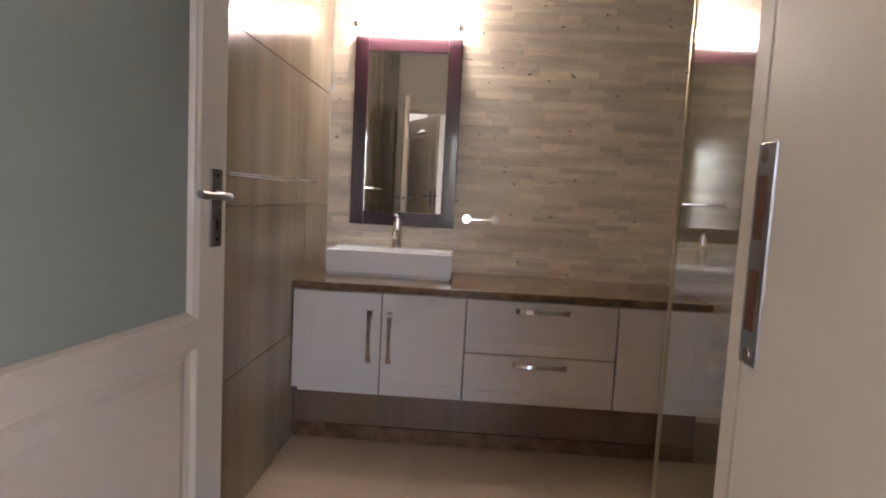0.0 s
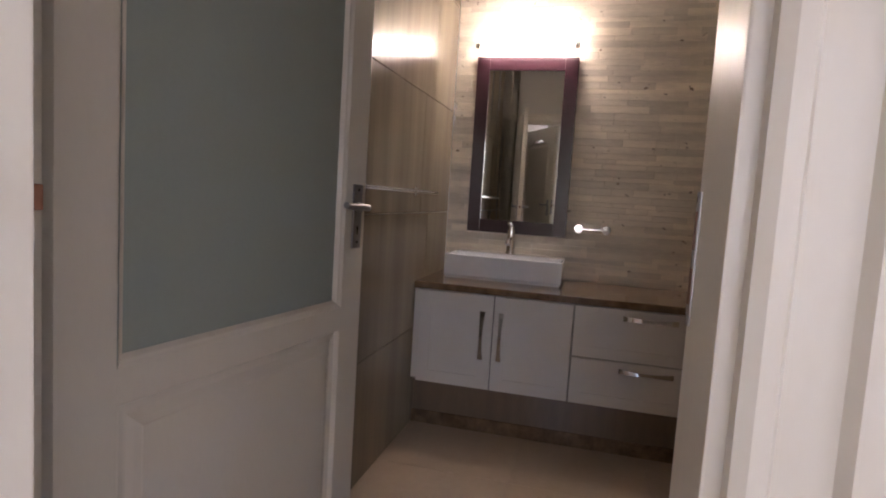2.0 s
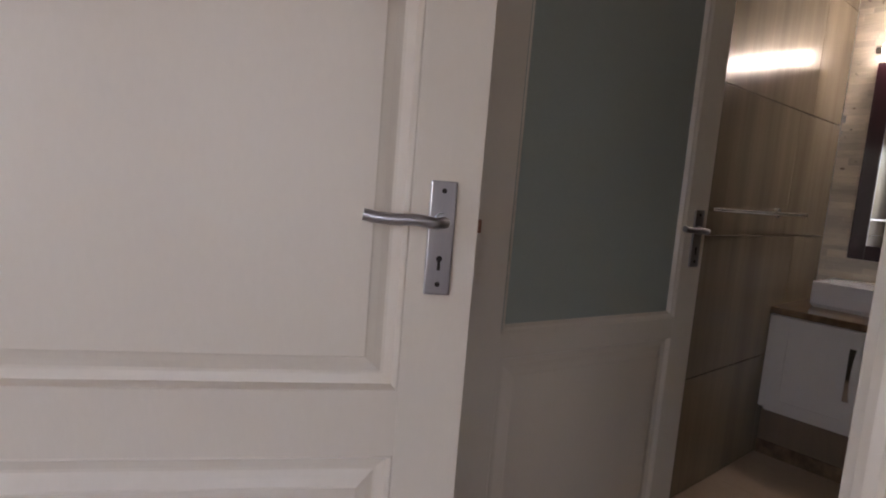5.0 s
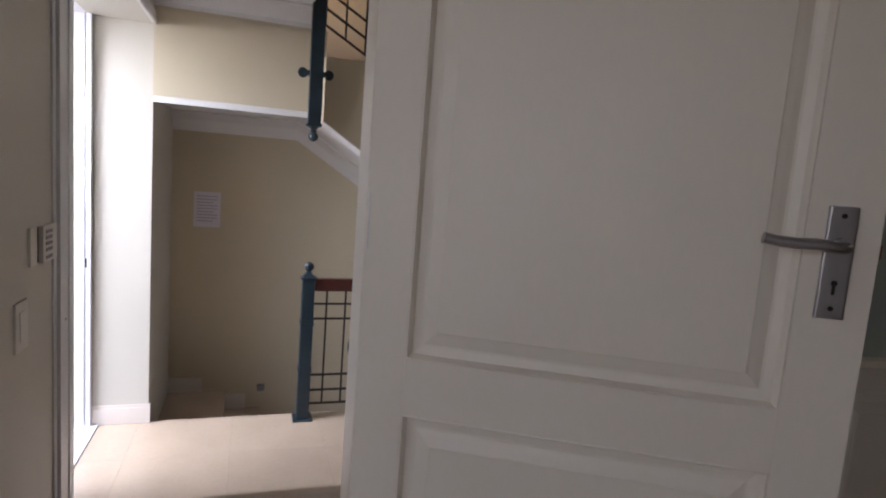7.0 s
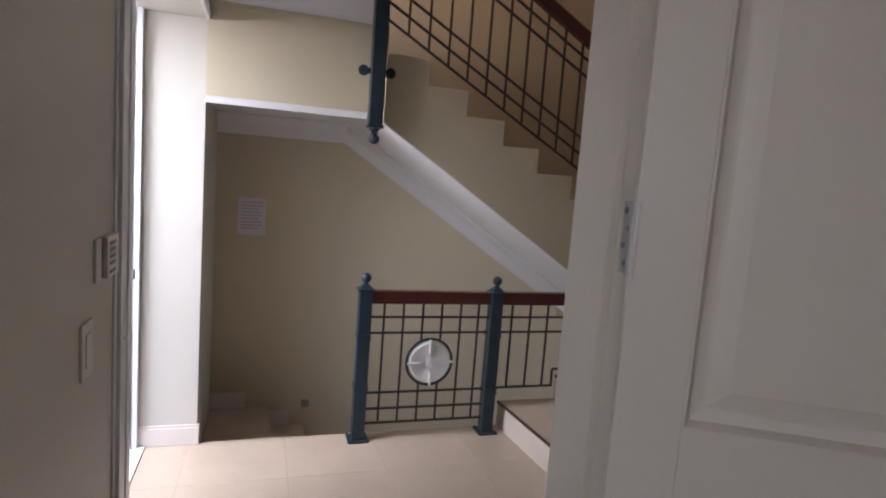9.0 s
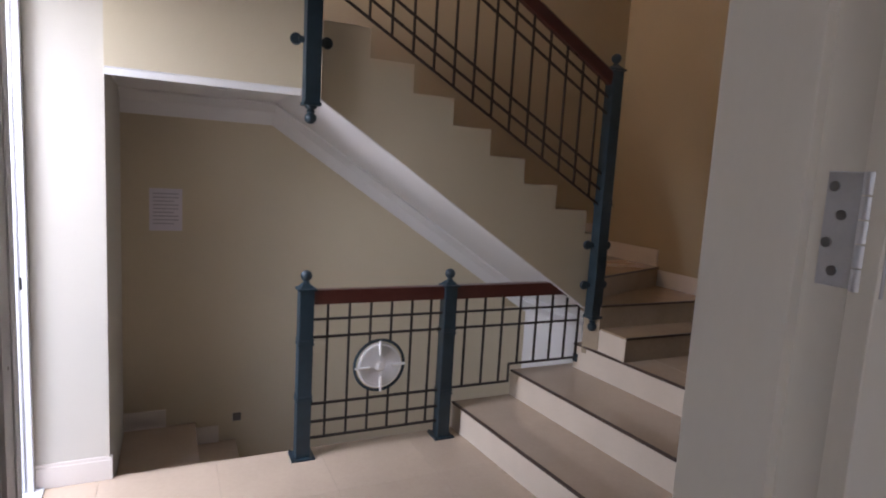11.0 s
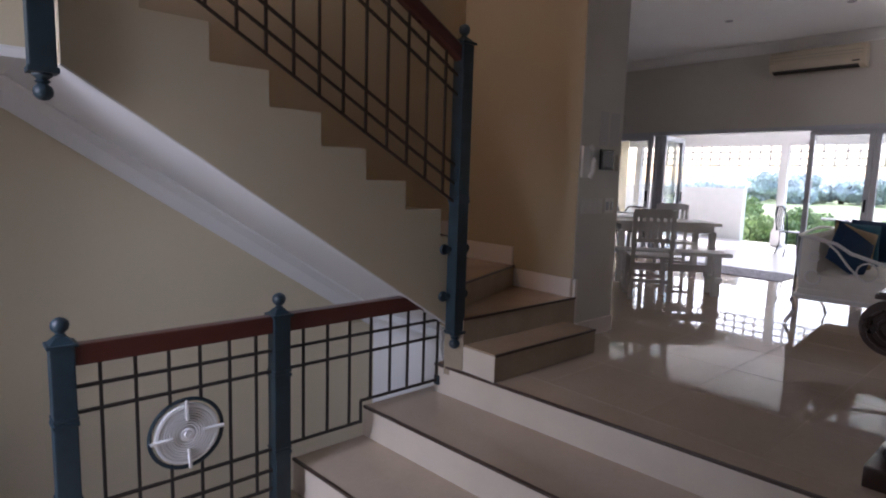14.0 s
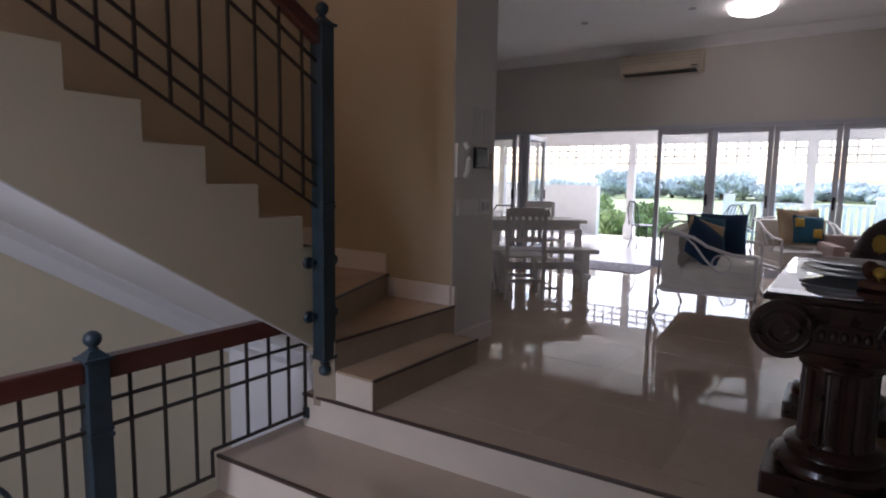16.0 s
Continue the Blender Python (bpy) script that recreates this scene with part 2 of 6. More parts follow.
def sweep(bm, pts, r, seg=8):
    """A bent round bar through points."""
    pts = [Vector(p) for p in pts]
    rings = []
    for i, p in enumerate(pts):
        d = (pts[min(i + 1, len(pts) - 1)] - pts[max(i - 1, 0)]).normalized()
        q = d.to_track_quat("Z", "Y")
        rings.append([bm.verts.new(p + q @ Vector((r * math.cos(2 * math.pi * k / seg), r * math.sin(2 * math.pi * k / seg), 0))) for k in range(seg)])
    for a, b in zip(rings, rings[1:]):
        for k in range(seg):
            bm.faces.new((a[k], a[(k + 1) % seg], b[(k + 1) % seg], b[k]))
    bm.faces.new(rings[0][::-1])
    bm.faces.new(rings[-1])


def prism(bm, outline, y0, y1, axis="y"):
    """An outline in x and z, drawn out along y (or in y and z along x, or x and y along z)."""
    def put(u, v, w):
        return {"y": (u, w, v), "x": (w, u, v), "z": (u, v, w)}[axis]
    a = [bm.verts.new(put(u, v, y0)) for u, v in outline]
    b = [bm.verts.new(put(u, v, y1)) for u, v in outline]
    n = len(a)
    faces = [bm.faces.new(a), bm.faces.new(b[::-1])]
    for i in range(n):
        faces.append(bm.faces.new((a[i], b[i], b[(i + 1) % n], a[(i + 1) % n])))
    bmesh.ops.recalc_face_normals(bm, faces=faces)


def link(name, bm, mat, smooth=False):
    bmesh.ops.recalc_face_normals(bm, faces=bm.faces[:])
    me = bpy.data.meshes.new(name)
    bm.to_mesh(me)
    bm.free()
    if smooth:
        for p in me.polygons:
            p.use_smooth = True
        me.set_sharp_from_angle(angle=radians(35))
    me.materials.append(mat)
    return new(name, me)


def part(name, bm, mat, parent, label="", smooth=False, at=None):
    ob = link(name, bm, mat, smooth)
    ob.parent = parent
    if at is not None:
        ob.matrix_local = at
    if label:
        ob["label"] = label
    return ob


def boxpart(name, dims, mat, parent, bevel=0.002, label="", at=None):
    bm = bmesh.new()
    box(bm, *dims, bevel)
    return part(name, bm, mat, parent, label, at=at)


def thing(name, label, category, m=None, group="", kind=""):
    ob = new(name)
    if m is not None:
        ob.matrix_world = m
    return tagged(ob, label, category, group, kind)


def setting(name, mat, *boxes, label="", bevel=0.0, category=""):
    bm = bmesh.new()
    for b in boxes:
        box(bm, *b, bevel)
    return tagged(link(name, bm, mat), label, category, kind="structure")


L = 0.567          # level of the living room, the lobby and the bathroom
R3 = L / 3
RISE, GO = 0.168, 0.278


# ---- structure: floors ----
setting("floor_hall_slab", GROUT, (-1.45, 1.3, -2.0, 0.10, -0.3, -0.0012), label="tan grout bed under hall floor tiles", category="floor")
setting("floor_lobby_slab", GROUT, (-3.1, 0.95, -6.3, -2.0, L - 0.3, L - 0.0012), (0.95, 3.75, -6.3, -3.07, L - 0.3, L - 0.0012), label="tan grout bed under lobby and bathroom tiles", category="floor")
setting("floor_living_slab", GROUT, (2.32, 8.62, -2.95, 6.2, L - 0.3, L - 0.0012), label="tan grout bed under living room tiles", category="floor")
NX = (1.08, 1.55, 2.05)


def stair_line(k, y):
    return NX[k] - 0.065 * y


def low_steps():
    """Three broad risers from the hall floor to the living level."""
    for k in range(3):
        z0, z1 = R3 * k, R3 * (k + 1)
        step = thing("broad_step", "broad cream tiled step with dark brown nosing", "step", group="broad steps to living room")
        far = 0.10 if k < 2 else 0.03
        bm = bmesh.new()
        xe = 2.34
        prism(bm, [(stair_line(k, far), far), (xe, far), (xe, -2.93), (stair_line(k, -2.93), -2.93)], -0.3 if k == 0 else z0 - 0.1, z1 - 0.012, "z")
        part("riser", bm, TILE_RISER, step, "cream riser face")
        bm = bmesh.new()
        xn = 2.335 if k == 2 else stair_line(k + 1, -1) + 0.12
        prism(bm, [(stair_line(k, far) + 0.004, far), (xn, far), (xn, -2.93), (stair_line(k, -2.93) + 0.004, -2.93)], z1 - 0.012, z1, "z")
        part("tread", bm, TILE, step, "polished cream tile tread")
        bm = bmesh.new()
        a, b = (stair_line(k, far) - 0.004, far), (stair_line(k, -2.93) - 0.004, -2.93)
        prism(bm, [a, (a[0] + 0.014, far), (b[0] + 0.014, -2.93), b], z1 - 0.014, z1 + 0.002, "z")
        part("nosing", bm, EDGE, step, "dark brown nosing strip")


TILE_RISER = material("cream riser paint", (0.62, 0.53, 0.43), 0.35, vary=0.06, scale=4)
low_steps()
for k in range(2):
    setting("landing_step", TILE, (-1.26, 0.95, -1.86 + 0.26 * k - 0.2, -1.62 + 0.26 * k, -0.1, L - R3 * (k + 1)), label="cream tiled step down from the landing", category="step")

# ---- structure: walls of lobby, bathroom and hall ----
WY0, WY1 = -3.100, -2.93   # wall between lobby and hall
DX0, DX1 = -1.13, -0.165   # rough opening of the hall door
TOP = L + 2.09
setting("wall_lobby_north", GREYWALL, (-3.1, DX0, WY0, WY1, L - 0.6, 3.2), (DX1, 0.58, WY0, WY1, -0.3, 3.2), (DX0, DX1, WY0, WY1, TOP, 3.2), label="pale painted wall with the hall doorway", category="wall")
setting("wall_living_south", GREYWALL, (0.58, 8.7, -3.07, WY1, -0.3, 3.9), (-1.3, 0.58, WY0 + 0.02, WY1 + 0.001, 3.2, 3.9), label="pale painted long wall of the living room", category="wall")
EX0, EX1 = 0.512, 0.646    # wall with the bathroom doorway
BY0, BY1 = -4.075, -3.165
setting("wall_bath_west", GREYWALL, (EX0, EX1, WY0, BY1, L, 3.2), (EX0, EX1, -6.3, BY0, L, 3.2), (EX0, EX1, BY0, BY1, TOP, 3.2), label="pale painted wall with the bathroom doorway", category="wall")
setting("wall_bath_north_core", LIGHTGROUT, (EX1, 3.75, -3.086, -3.071, L - 0.1, 3.2), label="mortar bed behind bathroom wall tiles", category="wall")
setting("wall_bath_east_core", GROUT, (3.59, 3.75, -6.3, -3.115, L - 0.1, 3.2), label="mortar bed behind strip stone cladding", category="wall")
setting("wall_bath_south", CREAM, (EX1, 3.75, -6.35, -6.2, L, 3.2), label="plain bathroom end wall", category="wall")
setting("ceiling_bath", WHITE, (-3.1, 3.75, -6.4, WY1 - 0.01, 3.2, 3.35), label="white ceiling over lobby and bathroom")
# the opening in this wall is cut for the added side window
setting("wall_lobby_south", GREYWALL, (-1.2, EX0, -6.4, -6.3, L, 3.2), (-3.1, -2.8, -6.4, -6.3, L, 3.2), (-2.8, -1.2, -6.4, -6.3, L, 1.3), (-2.8, -1.2, -6.4, -6.3, 2.85, 3.2), label="pale painted bedroom wall", category="wall")
setting("wall_lobby_west", GREYWALL, (-3.15, -3.0, -6.3, -5.4, L, 3.2), (-3.15, -3.0, -3.45, WY0, L, 3.2), (-3.15, -3.0, -5.4, -3.45, L, 1.3), (-3.15, -3.0, -5.4, -3.45, 2.85, 3.2), label="pale bedroom wall with a bright window", category="wall")
HW = -1.263
setting("wall_hall_west", GREYWALL, (-1.6, HW, -2.95, -0.86, -0.3, 3.0), (-1.6, -1.40, -0.86, 0.08, 2.72, 3.0), label="grey-white painted hall wall with the front doorway", category="wall")
setting("pier_hall", PIER, (-1.75, -1.032, 0.08, 1.25, -3.0, 5.4), label="cream plaster pier beside the stairwell", category="wall")
setting("wall_stair_back", CREAM, (-1.3, 3.4, 1.085, 1.25, -3.0, 5.4), label="cream painted back wall of the stairwell", category="wall")
# ochre plate over the cream back wall: its warm shade as colour
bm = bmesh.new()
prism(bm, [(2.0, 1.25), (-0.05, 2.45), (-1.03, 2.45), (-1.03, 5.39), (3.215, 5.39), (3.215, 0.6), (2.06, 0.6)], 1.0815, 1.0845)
tagged(link("wall_stair_upper", bm, OCHRE), "upper stair wall with warm shade put in as ochre", "wall", kind="structure")
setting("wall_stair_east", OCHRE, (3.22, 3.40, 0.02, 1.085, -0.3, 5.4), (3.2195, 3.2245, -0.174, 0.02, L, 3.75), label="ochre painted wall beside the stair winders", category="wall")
setting("wall_column", GREYWALL, (3.225, 3.77, -0.178, 0.02, L - 0.1, 3.85), (3.40, 3.77, 0.02, 6.2, L - 0.1, 3.85), label="grey-white wall end beside the living room", category="wall")
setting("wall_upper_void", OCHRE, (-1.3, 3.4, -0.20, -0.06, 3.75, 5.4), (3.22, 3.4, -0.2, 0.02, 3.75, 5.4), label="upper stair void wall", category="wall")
setting("ceiling_stair", WHITE, (-1.3, 3.5, -0.2, 1.25, 5.4, 5.5), label="white ceiling high over the stair")
setting("ceiling_hall", WHITE, (-1.75, -0.12, -2.96, 0.06, 2.90, 3.0), label="white low hall ceiling")
setting("bulkhead_hall", WHITE, (-0.12, -0.06, -2.95, -0.055, 2.90, 3.76), label="white bulkhead above the hall ceiling", category="wall")
setting("ceiling_living", WHITE, (-0.10, 3.40, -3.05, -0.2, 3.75, 3.85), (3.395, 8.7, -3.05, 6.2, 3.75, 3.85), label="white living room ceiling")
setting("wall_living_north", GREYWALL, (3.77, 8.7, 6.0, 6.2, L - 0.1, 3.85), label="pale far end wall of the living room", category="wall")
setting("wall_stairwell_south", CREAM, (-0.2, 2.1, -0.05, 0.045, -3.0, -0.31), (-1.1, -0.2, 0.0, 0.10, -3.0, -0.31), label="cream wall under the hall floor edge", category="wall")
setting("wall_stairwell_east", WHITE, (2.298, 2.317, 0.10, 1.085, -3.0, 0.70), label="white end wall of the lower stairwell", category="wall")
setting("floor_stairwell", TILE, (-1.3, 2.4, 0.0, 1.2, -3.05, -2.9), label="cream tiled lower landing", category="floor")
# front door reveal
setting("door_reveal_front", WHITEALU, (-1.47, -1.40, 0.03, 0.078, 0.0, 2.72), (-1.47, -1.40, -0.86, -0.80, 0.0, 2.72), (-1.47, -1.40, -0.86, 0.078, 2.66, 2.72), label="white aluminium front door frame standing open", category="door frame")
setting("bulkhead_front_door", PIER, (-1.75, -1.036, -0.86, 0.0795, 2.662, 2.8995), label="white plastered soffit over the front doorway", category="wall")
bm = bmesh.new()
prism(bm, [(-1.036, 2.655), (-1.018, 2.655), (-1.012, 2.668), (-1.012, 2.690), (-1.020, 2.700), (-1.020, 2.735), (-1.028, 2.745), (-1.036, 2.745)], -0.86, 0.066)
tagged(link("trim_front_soffit", bm, WHITE), "white moulded trim along the soffit edge", "trim", kind="structure")
setting("threshold_front", WHITEALU, (-1.47, -1.33, -0.86, 0.078, -0.02, 0.012), label="white aluminium door sill")
# bifold wall
BX = 8.54
setting("wall_living_east", GREYWALL, (BX, BX + 0.2, -3.0, 6.2, 2.55, 3.85), (BX, BX + 0.2, 3.2, 6.2, L - 0.1, 2.55), label="pale wall above the folding glass doors", category="wall")

# ---- door frames ----
def architrave_profile(w=0.085, d=0.026):
    return [(0, 0), (0, d * 0.55), (w * 0.10, d * 0.75), (w * 0.22, d * 0.75), (w * 0.27, d * 0.45), (w * 0.62, d * 0.6), (w * 0.68, d), (w * 0.93, d), (w, d * 0.8), (w, 0)]


def door_frame_x(name, label, y0, y1, xa, xb, top, side):
    """Frame of a doorway in a wall along y: linings between y0 and y1, architraves on the face at xa."""
    fr = thing(name, label, "door frame", kind="structure")
    boxpart("jamb", (xa, 0.618, y0 - 0.03, y0, L, top), DOORPAINT, fr, 0.002)
    boxpart("jamb_rebate", (0.618, xb, y0 - 0.03, y0 - 0.013, L, top), DOORPAINT, fr, 0.001)
    boxpart("jamb", (xa, xb, y1, y1 + 0.03, L, top), DOORPAINT, fr, 0.002)
    boxpart("head", (xa, xb, y0 - 0.03, y1 + 0.03, top, top + 0.03), DOORPAINT, fr, 0.002)
    for x, s in ((xa, -1), (xb, 1)):
        for y, d in ((y0 - 0.012, -1), (y1 + 0.012, 1)):
            bm = bmesh.new()
            prism(bm, [(x + s * v, y + d * u) for u, v in architrave_profile()], L, top + 0.10, "z")
            part("architrave", bm, DOORPAINT, fr, "moulded ivory architrave")
        bm = bmesh.new()
        prism(bm, [(x + s * (v + 0.001), top + 0.012 + u) for u, v in architrave_profile()], y0 - 0.097, y1 + 0.097)
        part("architrave", bm, DOORPAINT, fr, "moulded ivory architrave")
    return fr


bath_frame = door_frame_x("door_frame_bath", "ivory painted moulded bathroom door frame with strike plate", -4.038, -3.195, EX0, EX1, TOP - 0.03, 1)
# strike plate on the latch jamb
bm = bmesh.new()
box(bm, 0.604, 0.6195, -4.0400, -4.0366, 1.694, 1.796, 0.001)
prism(bm, [(0.6185, -4.0366), (0.6235, -4.0385), (0.6262, -4.0440), (0.6242, -4.0452), (0.6220, -4.0405), (0.6185, -4.0390)], 1.705, 1.783, "z")
strike = part("strike_plate", bm, STEEL, bath_frame, "worn steel strike plate with bent lip")
boxpart("hinge_jamb", (0.6465, 0.800, -3.194, -3.112, L, TOP - 0.03), DOORPAINT, bath_frame, 0.002)
for za, zb in ((1.752, 1.781), (1.710, 1.738)):
    bm = bmesh.new()
    box(bm, 0.6085, 0.6165, -4.0372, -4.0362, za, zb)
    part("latch_hole", bm, BRASSLATCH, strike, "rusty red latch recess")
for zs in (1.699, 1.790):
    bm = bmesh.new()
    rod(bm, (0.612, -4.0368, zs), (0.612, -4.0360, zs), 0.0032, 12)
    part("screw", bm, CHROME, strike, "bright screw head")

hall_frame = thing("door_frame_hall", "ivory painted moulded hall door frame with steel hinge", "door frame", kind="structure")
boxpart("jamb", (-0.180, DX1, WY0 - 0.002, WY1 + 0.002, 0.0, TOP - 0.03), DOORPAINT, hall_frame, 0.002)
boxpart("door_stop", (-0.196, -0.180, -3.036, WY1 + 0.002, L, TOP - 0.03), DOORPAINT, hall_frame, 0.003)
boxpart("jamb", (DX0, DX0 + 0.034, WY0 - 0.002, WY1 + 0.002, 0.0, TOP - 0.03), DOORPAINT, hall_frame, 0.002)
boxpart("head", (DX0, DX1, WY0 - 0.002, WY1 + 0.002, TOP - 0.03, TOP), DOORPAINT, hall_frame, 0.002)
for x, d in ((-0.176, 1), (DX0 + 0.02, -1)):
    for yy, s in ((WY0 - 0.002, -1), (WY1 + 0.002, 1)):
        if d > 0 and s < 0:
            continue
        bm = bmesh.new()
        prism(bm, [(x + d * u, yy + s * v) for u, v in architrave_profile()], L if s < 0 else 0.0, TOP + 0.08, "z")
        part("architrave", bm, DOORPAINT, hall_frame, "moulded ivory architrave")
HINGE = (-0.190, -3.092)
DOOR_TURN = -29.7
for z in (1.684, 0.80, 2.42):
    bm = bmesh.new()
    box(bm, -0.1822, -0.1796, -3.090, -3.048, z, z + 0.104, 0.0008)
    hinge = part("hinge", bm, HINGESTEEL, hall_frame, "brushed steel butt hinge with four screws")
    leaf_at = pose(HINGE[0], HINGE[1], 0, 0, 0, DOOR_TURN)
    bm = bmesh.new()
    box(bm, -0.0022, 0.0002, -0.030, -0.001, z, z + 0.104, 0.0006, leaf_at)
    part("hinge_leaf", bm, HINGESTEEL, hinge, "brushed steel leaf on the door edge")
    for i in range(5):
        bm = bmesh.new()
        rod(bm, (HINGE[0] - 0.004, HINGE[1], z + 0.0208 * i + 0.0007), (HINGE[0] - 0.004, HINGE[1], z + 0.0208 * (i + 1) - 0.0007), 0.0064, 14)
        part("knuckle", bm, HINGESTEEL, hinge, "", True)
    for i, dy in enumerate((0.022, 0.030, 0.020, 0.029)):
        zz = z + 0.014 + i * 0.0255
        bm = bmesh.new()
        rod(bm, (-0.1834, -3.084 + dy, zz), (-0.1821, -3.084 + dy, zz), 0.0048, 14)
        part("screw", bm, STEEL, hinge, "countersunk steel screw")
        bm = bmesh.new()
        rod(bm, (0, -0.009 - 0.4 * (dy - 0.02), zz), (-0.0031, -0.009 - 0.4 * (dy - 0.02), zz), 0.0042, 12)
        bmesh.ops.transform(bm, verts=bm.verts[:], matrix=leaf_at)
        part("screw", bm, STEEL, hinge, "countersunk steel screw")


# ---- panelled doors ----
def ring(bm, x0, x1, z0, z1, w, ya, yb, arch=0.0):
    """A sloped moulding ring in a door face, from (outer, ya) to (inner, yb)."""
    o = [(x0, z0), (x1, z0), (x1, z1), (x0, z1)]
    i = [(x0 + w, z0 + w), (x1 - w, z0 + w), (x1 - w, z1 - w), (x0 + w, z1 - w)]
    ov = [bm.verts.new((x, ya, z)) for x, z in o]
    iv = [bm.verts.new((x, yb, z)) for x, z in i]
    for k in range(4):
        bm.faces.new((ov[k], ov[(k + 1) % 4], iv[(k + 1) % 4], iv[k]))
    return iv


def raised_panel(parent, x0, x1, z0, z1, t):
    """A fielded panel seen from both faces, with its stepped moulding."""
    bm = bmesh.new()
    for s in (0, 1):
        f = (lambda d: d) if s == 0 else (lambda d: t - d)
        at = 0.0
        for w, ya, yb in ((0.003, 0.0, -0.0012), (0.003, -0.0012, 0.003), (0.004, 0.003, 0.0105), (0.014, 0.0105, 0.0140), (0.005, 0.0140, 0.0140), (0.012, 0.0140, 0.0085), (0.012, 0.0085, 0.0045), (0.003, 0.0045, 0.0025)):
            iv = ring(bm, x0 + at, x1 - at, z0 + at, z1 - at, w, f(ya), f(yb))
            at += w
        bm.faces.new(iv)
    return part("panel", bm, DOORPAINT, parent, "raised fielded panel")


def lever_handle(parent, x, z, face, out, to, worn=False):
    """A lever on a long plate. face: y of the door's face, out: way out of it, to: way that the lever points along x."""
    bm = bmesh.new()
    box(bm, x - 0.021, x + 0.021, min(face, face + out * 0.007), max(face, face + out * 0.007), z - 0.115, z + 0.062, 0.003)
    h = part("handle_plate", bm, STEEL, parent, "brushed nickel lever handle plate")
    bm = bmesh.new()
    y1, y2 = face + out * 0.006, face + out * 0.048
    rod(bm, (x, y1, z), (x, y1 + out * 0.012, z), 0.0135, 16)
    sweep(bm, [(x, y1, z), (x, face + out * 0.030, z), (x + to * 0.006, face + out * 0.042, z), (x + to * 0.018, y2, z - 0.001), (x + to * 0.045, y2, z + 0.003), (x + to * 0.075, y2, z + 0.0015), (x + to * 0.105, y2 - out * 0.002, z + 0.003), (x + to * 0.122, y2 - out * 0.003, z + 0.006)], 0.0088, 12)
    part("lever", bm, STEEL, h, "", True)
    bm = bmesh.new()
    rod(bm, (x, face + out * 0.0062, z - 0.058), (x, face + out * 0.0078, z - 0.058), 0.0048, 12)
    box(bm, x - 0.0024, x + 0.0024, min(face, face + out * 0.0078), max(face, face + out * 0.0078), z - 0.076, z - 0.058)
    part("keyhole", bm, DARKHOLE, h, "dark keyhole")
    for dz in (0.047, -0.098):
        bm = bmesh.new()
        rod(bm, (x, face + out * 0.0062, z + dz), (x, face + out * 0.0085, z + dz), 0.004, 10)
        part("screw", bm, DARKHOLE, h, "dark screw head")
    return h


def hall_door():
    """The panelled door between lobby and hall, opened wide into the lobby."""
    W, T, Z0, Z1 = 0.827, 0.036, L + 0.008, TOP - 0.035
    d = thing("hall_door", "ivory painted panelled wooden door standing wide open", "door", pose(-0.209, -3.114, 0, 0, 0, DOOR_TURN))
    boxpart("stile", (0, 0.090, 0, T, Z0, Z1), DOORPAINT, d, 0.002)
    boxpart("stile", (0.720, W, 0, T, Z0, Z1), DOORPAINT, d, 0.002)
    boxpart("rail", (0.090, 0.720, 0.0003, T - 0.0003, 1.382, 1.488), DOORPAINT, d, 0.0)
    boxpart("rail", (0.090, 0.720, 0.0003, T - 0.0003, Z0, Z0 + 0.2), DOORPAINT, d, 0.0)
    bm = bmesh.new()
    arc = [(0.090 + 0.630 * i / 16, Z1 - 0.20 + 0.085 * math.sin(math.pi * i / 16) ** 1.5) for i in range(17)]
    prism(bm, arc + [(0.720, Z1), (0.090, Z1)], 0.0003, T - 0.0003)
    part("rail", bm, DOORPAINT, d, "arched top rail")
    raised_panel(d, 0.090, 0.720, 1.488, Z1 - 0.15, T)
    raised_panel(d, 0.090, 0.720, Z0 + 0.2, 1.382, T)
    lever_handle(d, 0.768, 1.764, 0.0, -1, -1)
    lever_handle(d, 0.768, 1.764, T, 1, -1)
    boxpart("latch", (W - 0.001, W + 0.009, 0.012, 0.028, 1.748, 1.770), BRASSLATCH, d, 0.002, "worn brass latch bolt")
    boxpart("lock_faceplate", (W - 0.0008, W + 0.0015, 0.009, 0.031, 1.665, 1.825), STEEL, d, 0.0, "steel lock faceplate")
    return d


hall_door()


